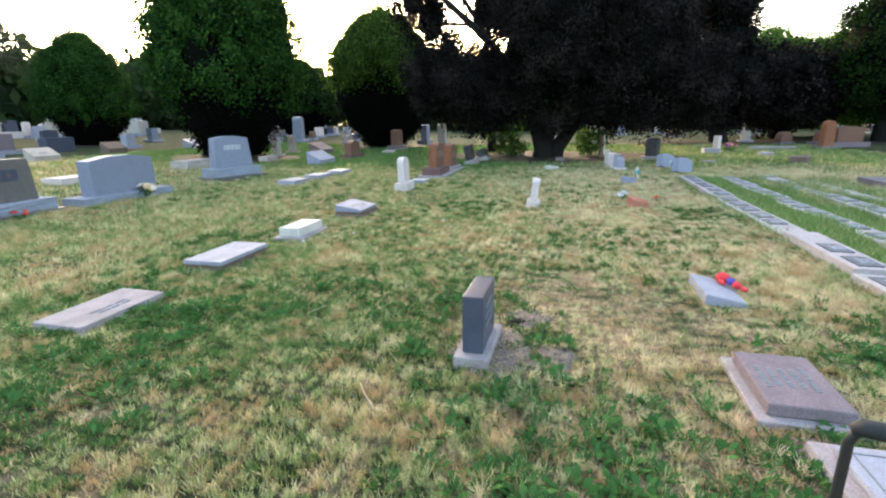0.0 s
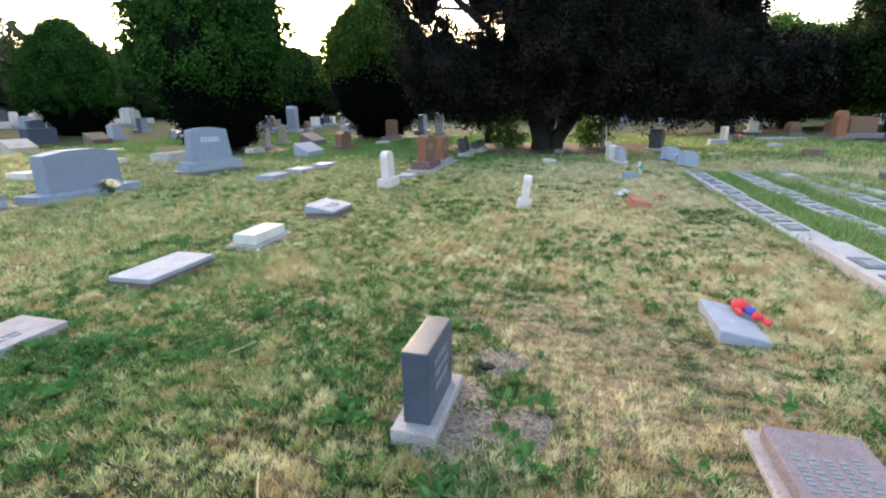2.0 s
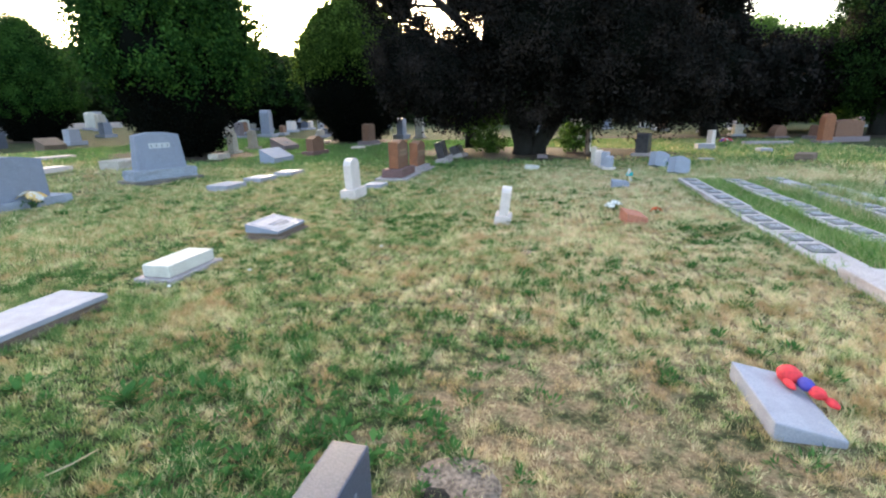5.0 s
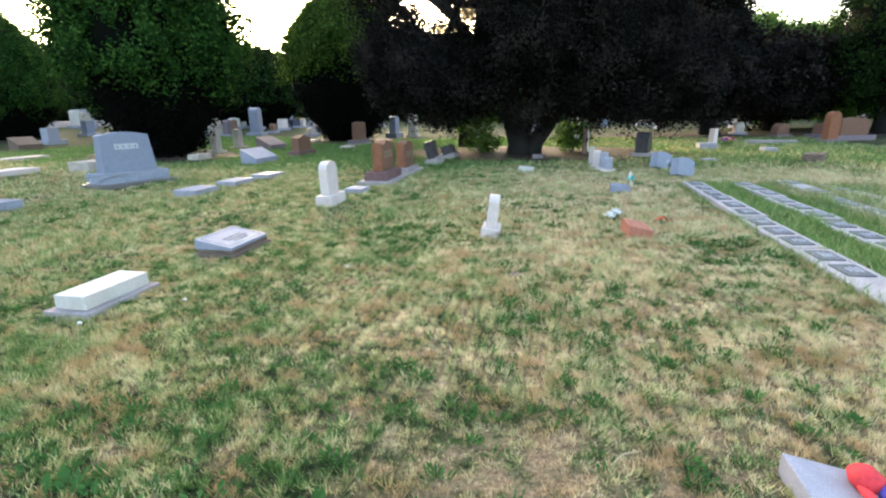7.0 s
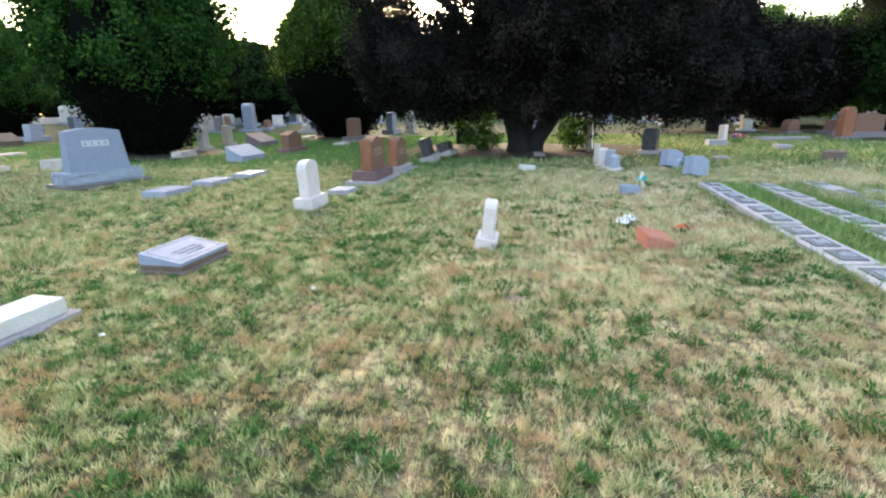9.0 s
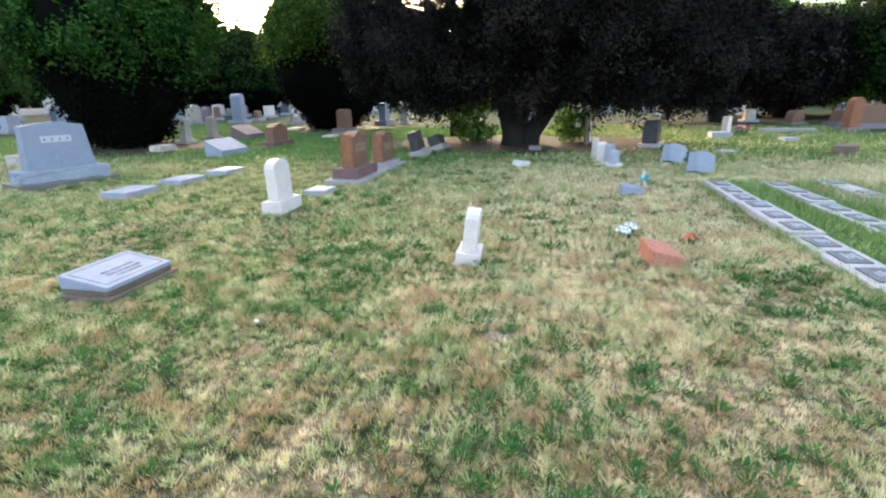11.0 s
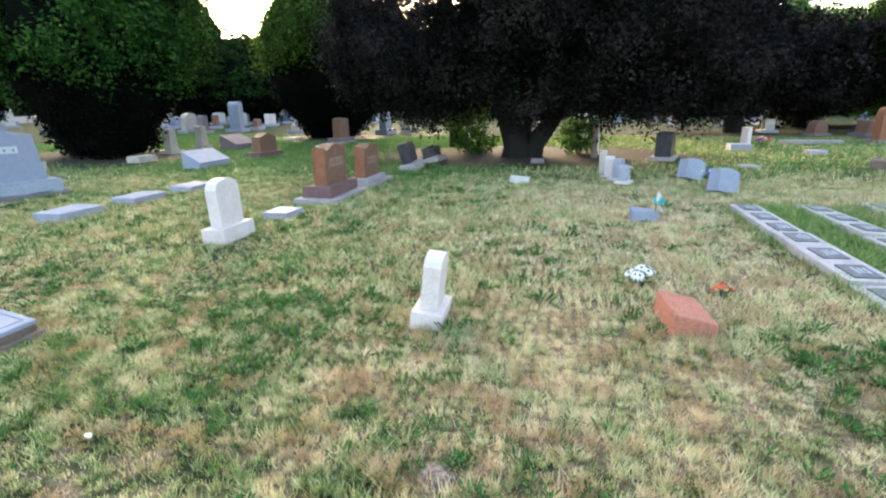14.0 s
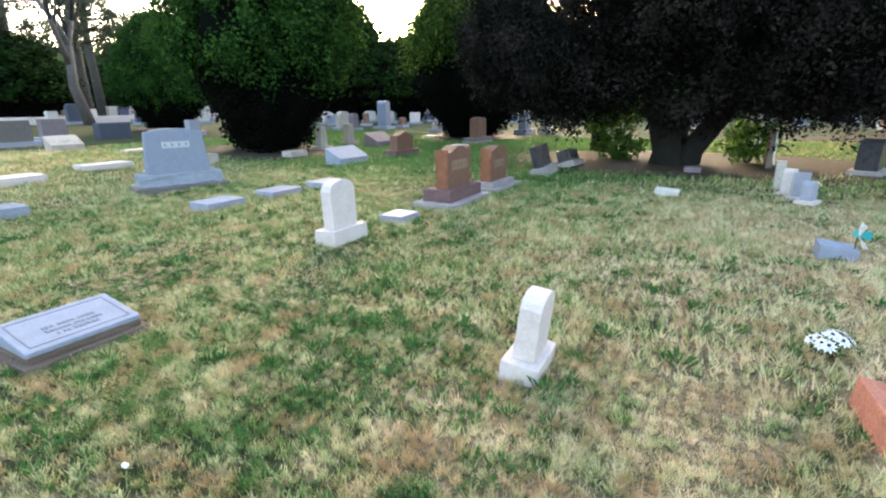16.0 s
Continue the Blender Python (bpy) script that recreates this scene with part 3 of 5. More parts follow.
flat_marker("grave_marker", 1.12, 1.40, 8.66, 9.14, 0.15, TERRA, "orange sandstone block tilted in the grass", slope=0.11, seed=12, tilt=(0, 4), yaw=4)
flat_marker("grave_marker", 1.33, 1.66, 12.05, 12.35, 0.15, LAV, "small bluish stone block with a toy on it", slope=0.12, seed=13)
flat_marker("grave_marker", -0.58, -0.2, 15.15, 15.5, 0.10, CREAM, "small cream stone in the grass near tree", seed=14, tilt=(0, 5))
flat_marker("grave_marker", -0.35, 0.0, 18.6, 18.9, 0.12, MAUVE, "small grey stone at the tree trunk's foot", seed=15)
flat_marker("slant_marker", -9.4, -8.85, 16.5, 17.75, 0.46, LAV, "pale blue slanted granite marker", slope=0.16, seed=16)
flat_marker("slant_marker", -12.3, -11.6, 21.9, 23.2, 0.55, MAUVE, "mauve slant marker with dark sides", slope=0.2, lines=3, seed=17)
flat_marker("grave_marker", -12.0, -11.6, 17.3, 18.0, 0.2, IVORY, "low weathered stone near the tree", seed=18, rocky=0.03)
flat_marker("grave_marker", -14.2, -13.6, 12.3, 13.5, 0.14, WHITE, "long low white marble marker", seed=19)
flat_marker("grave_marker", -13.3, -12.6, 9.7, 11.1, 0.16, WHITE, "long low white marble marker", seed=20)
flat_marker("grave_marker", -13.0, -12.3, 13.8, 15.2, 0.28, IVORY, "low pinkish stone ledger", seed=22, rocky=0.03)
flat_marker("grave_marker", 7.15, 7.6, 17.7, 18.5, 0.22, RUST, "low dark brown stone block", seed=23, rocky=0.03, yaw=-30)
flat_marker("grave_marker", 6.3, 6.85, 10.4, 12.6, 0.16, MAUVE, "long mauve granite ledger", seed=24)
flat_marker("grave_marker", 4.6, 5.0, 18.2, 18.6, 0.04, PALE, "small flat pale marker", seed=25)
flat_marker("grave_marker", 5.6, 6.2, 22.4, 22.9, 0.22, PALE, "low pale stone block", seed=26)
flat_marker("grave_marker", 7.4, 7.8, 21.4, 21.9, 0.12, PALE, "small pale marker in the grass", seed=27)
flat_marker("grave_marker", 8.3, 10.2, 25.6, 26.0, 0.12, CONC, "long low concrete kerb", seed=28)
flat_marker("grave_marker", -8.9, -8.4, 23.0, 23.6, 0.1, WHITE, "small white flat marker", seed=29)
flat_marker("grave_marker", -12.9, -12.3, 27.4, 28.2, 0.1, WHITE, "small white flat marker", seed=30)
flat_marker("slant_marker", -19.6, -19.1, 13.9, 14.9, 0.5, IVORY, "brownish slant marker on a pale slab", slope=0.2, seed=31, lines=2)
flat_marker("headstone", -23.2, -22.7, 17.2, 18.5, 0.65, SLATE, "grey-green granite block headstone", seed=32, category="headstone")
flat_marker("slant_marker", -20.9, -20.4, 18.2, 19.2, 0.5, RUST, "brown slanted granite marker", slope=0.2, seed=33)
flat_marker("grave_marker", -17.5, -17.0, 15.2, 16.6, 0.08, WHITE, "long flat white marker", seed=34)
flat_marker("slant_marker", -20.2, -19.6, 22.3, 23.6, 0.5, PALE, "pale slant marker below the tree", slope=0.15, seed=35, yaw=20)


# ---- rows of concrete kerbs with name plaques ----
def kerb_row(x, width, y_from, y_to, step, seed, height=0.10, drift=0.0):
    r = random.Random(seed)
    y, i = y_from, 0
    while y > y_to:
        L = step * r.uniform(0.93, 1.05)
        cx = x + drift * (y_from - y) + r.uniform(-0.015, 0.015)
        e = thing("plaque_kerb", cx, y - L / 2, "long pale concrete kerb with small dark name plaques", "grave kerb", r.uniform(-1.2, 1.2), None, "rows of concrete kerbs", (r.uniform(-0.8, 0.8), r.uniform(-2.5, 2.5)))
        h = height + r.uniform(-0.025, 0.035)
        part("slab", rough(box(-width / 2, width / 2, -L / 2 + 0.012, L / 2 - 0.012, -0.06, h, 0.012), 0.016, 4, seed + i), KERB, e)
        foot(cx, y - L / 2, width, L, -0.025)
        n = 3
        for k in range(n):
            if r.random() < 0.12:
                continue
            py = -L / 2 + L * (k + 0.5) / n + r.uniform(-0.03, 0.03)
            part("plaque", box(-width * 0.30, width * 0.30, py - 0.17, py + 0.17, h - 0.01, h + 0.012, 0.004), PLAQUE, e, "dark grey name plaque")
            part("plaque_lettering", bars(3, 0, width * 0.16, 0.022, 0.17, seed + i * 7 + k, h + 0.012), PANEL, tagged(e)).matrix_basis = Matrix.Translation((0.01, py, 0))
        y -= L + r.choice((0.0, 0.0, 0.03, 0.08))
        i += 1


kerb_row(2.94, 0.36, 13.0, -1.0, 1.62, 41, 0.075, -0.012)
kerb_row(3.86, 0.34, 13.2, 0.5, 1.66, 42, 0.065, -0.012)
kerb_row(4.72, 0.34, 13.4, 2.5, 1.60, 43, 0.065, -0.012)
kerb_row(5.42, 0.32, 13.0, 4.5, 1.7, 44, 0.05, -0.01)

# pale coping along the far lane
for i in range(9):
    yy = 15.5 + i * 2.6
    xx = -35.6 - 0.05 * (yy - 22) ** 2 * 0.05
    e = thing("lane_coping", xx, yy, "low white concrete coping along the lane", "kerb", 0, None, "white lane coping")
    part("block", box(-0.25, 0.25, -1.29, 1.29, -0.1, 0.42, 0.03), WHITE, e)


# ---- far stones beyond the trees ----
def far_stone(x, y, w, t, h, mat, top, yaw, seed):
    headstone("headstone", x, y, "small distant headstone among many in the far lawn", (w, t, h), (w + 0.35, t + 0.3, 0.15), mat, PALE, top, 0.02, yaw=yaw, seed=seed, group="far headstones")


rs = random.Random(77)
FAR_MATS = (PALE, WHITE, GREY, IVORY, MAUVE, CREAM, SLATE, RED)
for k in range(46):
    d = rs.uniform(34, 60)
    a = radians(rs.uniform(18, 37))
    far_stone(-d * math.sin(a), d * math.cos(a), rs.uniform(0.45, 1.0), rs.uniform(0.2, 0.4), rs.uniform(0.35, 0.95), rs.choice(FAR_MATS), rs.choice(("flat", "arch", "serp", "crown")), rs.uniform(-15, 15), k)
for k in range(34):
    d = rs.uniform(37, 52)
    a = radians(rs.uniform(48, 70))
    far_stone(-d * math.sin(a), d * math.cos(a) + 4, rs.uniform(0.5, 1.0), rs.uniform(0.25, 0.4), rs.uniform(0.5, 1.2), rs.choice((PALE, WHITE, WHITE, CREAM, IVORY, SLATE)), rs.choice(("flat", "arch", "crown")), rs.uniform(-15, 15), 100 + k)
for k in range(14):
    d = rs.uniform(34, 55)
    a = radians(rs.uniform(-28, 5))
    far_stone(-d * math.sin(a), d * math.cos(a), rs.uniform(0.6, 1.1), rs.uniform(0.3, 0.5), rs.uniform(0.4, 0.9), rs.choice(FAR_MATS), rs.choice(("flat", "arch", "crown")), rs.uniform(-40, 10), 200 + k)
for k, (x, y, w, h, m, tp) in enumerate(((-22.6, 21.4, 0.6, 0.55, PALE, "flat"), (-26.0, 26.5, 0.55, 0.7, GREY, "flat"), (-22.0, 13.9, 1.2, 0.75, BROWNISH, "flat"), (-23.6, 15.9, 0.9, 0.7, MAUVE, "flat"), (-27.5, 14.5, 1.2, 0.8, SLATE, "flat"),
                                         (-24.6, 38.2, 1.0, 0.7, CREAM, "crown"), (-20.5, 38.5, 0.9, 0.7, WHITE, "flat"), (-18.6, 40.5, 1.2, 0.8, RED, "flat"))):
    far_stone(x, y, w, 0.4, h, m, tp, 0, 300 + k)


# ---- flowers, toys and small things ----
def petals(bm, c, r, n=8, tilt=None):
    tilt = tilt or Vector((0, 0, 1))
    q = Vector((0, 0, 1)).rotation_difference(tilt.normalized())
    for k in range(n):
        a = k * math.tau / n
        p = [Vector((0, 0, 0.0)), Vector((r * 0.6 * math.cos(a - 0.3), r * 0.6 * math.sin(a - 0.3), 0.012)), Vector((r * math.cos(a), r * math.sin(a), 0.004)), Vector((r * 0.6 * math.cos(a + 0.3), r * 0.6 * math.sin(a + 0.3), 0.012))]
        bm.faces.new([bm.verts.new(Vector(c) + q @ v) for v in p])


def bouquet(x, y, z, radius, count, r, mats, label, seed, centre=None):
    rr = random.Random(seed)
    e = thing("flower_bunch", x, y, label, "flowers", 0, z)
    stems = bmesh.new()
    for k in range(count):
        a, q = rr.uniform(0, math.tau), radius * math.sqrt(rr.random())
        top = Vector((q * math.cos(a), q * math.sin(a), radius * 0.75 + 0.5 * math.sqrt(max(0, radius ** 2 - q ** 2)) + rr.uniform(-0.02, 0.02)))
        tube(stems, [(top.x * 0.2, top.y * 0.2, -0.03), tuple(top * 0.7), tuple(top)], [0.005, 0.004, 0.004], 5)
        fb = bmesh.new()
        petals(fb, top, r, 9, top)
        petals(fb, top + Vector((0, 0, 0.008)), r * 0.65, 7, top)
        ob = part("flower", fb, mats[k % len(mats)], e)
        if centre:
            cb = bmesh.new()
            bmesh.ops.create_icosphere(cb, subdivisions=1, radius=r * 0.25, matrix=Matrix.Translation(top + Vector((0, 0, 0.012))))
            part("flower_centre", cb, centre, ob)
    part("stems", stems, STEM, e)
    lf = bmesh.new()
    for k in range(10):
        a = rr.uniform(0, math.tau)
        petals(lf, (radius * 0.7 * math.cos(a), radius * 0.7 * math.sin(a), radius * 0.4), radius * 0.4, 3, Vector((math.cos(a), math.sin(a), 0.6)))
    part("leaves", lf, WEED, e)
    return e


bouquet(1.09, 9.68, 0.0, 0.11, 16, 0.05, (F_WHITE,), "bunch of white artificial daisies in the grass", 1, RUBBER)
bouquet(-8.74, 8.5, 0.05, 0.19, 20, 0.09, (F_YEL, F_YEL, F_WHITE), "yellow artificial flowers before wide grey headstone", 2)
bouquet(-8.8, 5.95, 0.0, 0.13, 8, 0.05, (P_RED, F_ORANGE), "red flowers fallen at the dark headstone's foot", 3)
bouquet(6.9, 23.6, 0.0, 0.28, 18, 0.10, (P_RED, P_RED, F_WHITE, P_BLUE), "red, white and blue flowers by a small headstone", 4)
bouquet(1.7, 15.9, 0.1, 0.13, 8, 0.05, (F_WHITE, F_YEL), "white and yellow flowers behind white stones", 5)
bouquet(3.12, 15.3, 0.1, 0.16, 10, 0.06, (F_WHITE, P_BLUE), "white and blue flowers between bluish stones", 6)
bouquet(1.68, 9.46, -0.02, 0.08, 7, 0.05, (F_ORANGE,), "faded orange flower lying in the grass", 7)


flower_post = thing("flower_post", 1.35, 20.0, "dark wooden post topped with faded white flowers", "post", 20, 0.0)
part("post", rough(box(-0.07, 0.07, -0.06, 0.06, -0.05, 0.92, 0.012, 0.01), 0.012, 3, 3.0, False), RUST, flower_post)
part("ribbon", tube(bmesh.new(), [(0.075, -0.02, 0.86), (0.10, -0.04, 0.6), (0.09, -0.03, 0.3), (0.11, -0.05, 0.12)], [0.02, 0.025, 0.02, 0.012], 6), F_WHITE, flower_post, "hanging pale ribbon")
bouquet(1.33, 19.97, 0.9, 0.2, 22, 0.075, (F_WHITE,), "faded white artificial flowers on the wooden post", 9)


def blob(c, r, seed=0.0, amount=0.12, sub=3):
    bm = bmesh.new()
    bmesh.ops.create_icosphere(bm, subdivisions=sub, radius=1.0)
    for v in bm.verts:
        k = 1 + amount * noise.noise(v.co * 2.2 + Vector((seed, 0, 0)))
        v.co = Vector((v.co.x * r[0] * k + c[0], v.co.y * r[1] * k + c[1], v.co.z * r[2] * k + c[2]))
    return bm


toy = thing("stuffed_toy", 1.43, 4.53, "red and blue stuffed toy lying on grey marker", "toy", 8, 0.05)
both = blob((0, 0.05, 0.05), (0.058, 0.068, 0.05), 1)
for c, r in (((0.03, -0.04, 0.045), (0.038, 0.055, 0.035)), ((0.05, -0.105, 0.035), (0.038, 0.048, 0.032)), ((0.08, -0.17, 0.02), (0.025, 0.05, 0.02)), ((-0.04, -0.02, 0.035), (0.02, 0.055, 0.02))):
    b2 = blob(c, r, 2, 0.1, 2)
    tmp = bpy.data.meshes.new("tmp")
    b2.to_mesh(tmp)
    b2.free()
    n0 = len(both.faces)
    both.from_mesh(tmp)
    both.faces.ensure_lookup_table()
    if c[1] == -0.04:
        for f in both.faces[n0:]:
            f.material_index = 1
    bpy.data.meshes.remove(tmp)
doll = link("toy_body", both, (P_RED, P_BLUE), toy, True)

spin = thing("garden_pinwheel", 1.62, 12.12, "small turquoise and white pinwheel beside the stone block", "pinwheel", 20, 0.0)
part("stick", tube(bmesh.new(), [(0, 0, -0.02), (0, 0, 0.24)], [0.006, 0.006], 6), STEM, spin)
for k, m in enumerate((CYAN, F_WHITE, CYAN, F_WHITE, F_YEL)):
    a = k * math.tau / 5
    wb = bmesh.new()
    d, s = Vector((0.2, math.cos(a), math.sin(a))), Vector((0.3, -math.sin(a), math.cos(a)))
    c = Vector((0.0, -0.02, 0.25))
    pts = [c, c + d * 0.09 + s * 0.07, c + d * 0.155, c + d * 0.09 - s * 0.02]
    wb.faces.new([wb.verts.new(p) for p in pts])
    bmesh.ops.solidify(wb, geom=wb.faces[:], thickness=0.006)
    part("vane", wb, m, spin)

# black handled stick standing by the near marker
cane = thing("walking_stick", 0.60, 1.04, "black walking stick with a padded handle standing in grass", "stick", -14, 0.0)
part("shaft", tube(bmesh.new(), [(0, 0, -0.02), (0, 0, 0.4), (0, 0, 0.84), (0.008, 0, 0.865), (0.03, 0, 0.875)], [0.0105, 0.0105, 0.0105, 0.011, 0.011], 10), STEEL, cane, smooth=True)
part("handle", tube(bmesh.new(), [(0.0, 0, 0.868), (0.02, 0, 0.880), (0.06, 0, 0.880), (0.11, -0.004, 0.872), (0.16, -0.006, 0.870), (0.18, -0.006, 0.868)], [0.012, 0.019, 0.020, 0.0185, 0.019, 0.013], 12), RUBBER, cane, "padded foam grip", True)


# bare soil round the small dark stone, with a burrow
def soil_patch(x, y, rx, ry, seed, label):
    bm = bmesh.new()
    n, rings = 22, 4
    mid = bm.verts.new((0, 0, 0.008))
    prev = None
    for k in range(1, rings + 1):
        ring = []
        for i in range(n):
            a = i * math.tau / n
            j = 1 + 0.28 * noise.noise((math.cos(a) * 1.3 + seed, math.sin(a) * 1.3, seed))
            q = k / rings * j
            ring.append(bm.verts.new((rx * q * math.cos(a), ry * q * math.sin(a), 0.006 * (1 - (k / rings) ** 2) + 0.008 * noise.noise((q * 5 * math.cos(a), q * 5 * math.sin(a), seed)) * (k < rings) - (0.05 if k == rings else 0))))
        for i in range(n):
            if prev:
                bm.faces.new((prev[i], ring[i], ring[(i + 1) % n], prev[(i + 1) % n]))
            else:
                bm.faces.new((mid, ring[i], ring[(i + 1) % n]))
        prev = ring
    ob = link("soil_patch", bm, SOIL, smooth=True)
    ob.location = (x, y, rise(x) + 0.008)
    tagged(ob, label, "soil", kind="stuff")


soil_patch(-0.42, 2.96, 0.32, 0.42, 1.0, "bare trodden soil round the small dark headstone")
soil_patch(-0.22, 3.55, 0.22, 0.20, 2.0, "bare dug soil beside a burrow")
soil_patch(0.0, 2.95, 0.16, 0.2, 3.0, "small bare patch of dry soil")
soil_patch(-0.1, 7.1, 0.10, 0.08, 5.0, "small bare patch of dry soil")
soil_patch(1.22, 2.26, 0.25, 0.12, 6.0, "bare soil between two markers")
# a flat near-black dome paints the shade inside the burrow; nothing is hollowed out
hb = blob((0, 0, 0), (0.055, 0.045, 0.012), 3, 0.35, 3)
burrow = link("burrow_mouth", hb, HOLE, smooth=True)
burrow.location = (-0.29, 3.45, 0.012)
tagged(burrow, "dark mouth of a small burrow in bare soil", "burrow")


def soil_heap(x, y, r, h, seed):
    ob = link("dug_mound", rough(blob((0, 0, 0), (r, r * 0.9, h), seed, 0.35, 3), 0.008, 1, seed, False, 40), SOIL)
    ob.location = (x, y, 0.0)
    tagged(ob, "small heap of crumbled dug soil in the grass", "mound")


soil_heap(0.0, 2.93, 0.085, 0.03, 1.0)
soil_heap(-0.13, 2.80, 0.05, 0.02, 2.0)

# brown needle litter under the evergreens; its dark tone and spread also paint their shade
LITTER_SHADE = stone("needle_litter_shade", (0.042, 0.030, 0.021), (0.022, 0.017, 0.012), 1.0, 0.5, 0.9, 0.5, 60)


BARE = []              # round places where no grass grows


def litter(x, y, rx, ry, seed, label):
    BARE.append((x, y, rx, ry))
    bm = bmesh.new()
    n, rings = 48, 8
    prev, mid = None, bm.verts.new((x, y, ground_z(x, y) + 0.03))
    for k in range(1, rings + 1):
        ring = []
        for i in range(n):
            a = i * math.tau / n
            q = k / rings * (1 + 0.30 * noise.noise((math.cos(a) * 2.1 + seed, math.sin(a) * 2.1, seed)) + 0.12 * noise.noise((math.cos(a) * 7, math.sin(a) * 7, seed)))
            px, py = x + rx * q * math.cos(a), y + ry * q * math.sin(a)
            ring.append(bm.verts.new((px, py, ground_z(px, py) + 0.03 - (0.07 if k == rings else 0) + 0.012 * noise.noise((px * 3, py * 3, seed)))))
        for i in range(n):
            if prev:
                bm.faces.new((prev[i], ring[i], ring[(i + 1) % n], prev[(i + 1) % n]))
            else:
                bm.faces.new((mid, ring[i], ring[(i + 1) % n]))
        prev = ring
    tagged(link("needle_litter_shade", bm, LITTER_SHADE, smooth=True), label, "litter", kind="stuff")


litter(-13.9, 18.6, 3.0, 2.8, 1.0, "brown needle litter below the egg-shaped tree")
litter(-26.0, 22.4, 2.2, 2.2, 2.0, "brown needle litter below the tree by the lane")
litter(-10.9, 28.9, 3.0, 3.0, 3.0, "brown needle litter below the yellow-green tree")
litter(-0.6, 20.9, 5.4, 3.4, 4.0, "needle litter darkened as shade round the great juniper's trunk")
litter(8.4, 32.6, 5.5, 3.2, 5.0, "needle litter darkened as shade below the far juniper")
litter(17.4, 33.0, 4.5, 3.0, 6.0, "needle litter darkened as shade below the lawn's edge tree")


# ---- trees ----
def unit(n, rng):
    v = rng.normal(size=(n, 3))
    return v / np.linalg.norm(v, axis=1)[:, None]


def leaf_cards(centres, outward, size, rng, aspect=0.5, bias=0.6):
    """Small diamond leaves at centres, facing mostly outward."""
    n = len(centres)
    nrm = outward * bias + unit(n, rng) * (1 - bias * 0.4)
    nrm /= np.linalg.norm(nrm, axis=1)[:, None]
    a = np.cross(nrm, unit(n, rng))
    a /= np.linalg.norm(a, axis=1)[:, None]
    b = np.cross(nrm, a)
    s = size * rng.uniform(0.6, 1.3, n)[:, None]
    return np.stack([centres - a * s, centres - b * s * aspect, centres + a * s, centres + b * s * aspect], 1).reshape(-1, 3)


def clumps(points, normals, rng, per, radius, size, bias=0.6):
    """Leafy sprays: many leaves in a ball round each point."""
    n = len(points)
    off = unit(n * per, rng) * (rng.random(n * per) ** 0.5)[:, None] * (radius * rng.uniform(0.6, 1.4, n).repeat(per))[:, None]
    off[:, 2] *= 1.35
    c = points.repeat(per, 0) + off
    out = normals.repeat(per, 0) * 0.6 + off / max(radius, 1e-6)
    out /= np.linalg.norm(out, axis=1)[:, None] + 1e-6
    return leaf_cards(c, out, size, rng, 0.5, bias)


PROFILE_H = (0.0, 0.06, 0.16, 0.36, 0.58, 0.76, 0.9, 0.97, 1.0)
PROFILE_R = (0.24, 0.46, 0.76, 1.0, 0.93, 0.72, 0.43, 0.20, 0.03)


def lump(a, h, seed):
    return 0.96 + 0.09 * np.sin(3 * a + seed) * np.sin(4 * h + seed) + 0.06 * np.sin(7 * a + 9 * h + seed * 2) + 0.07 * np.sin(11 * a - 21 * h)


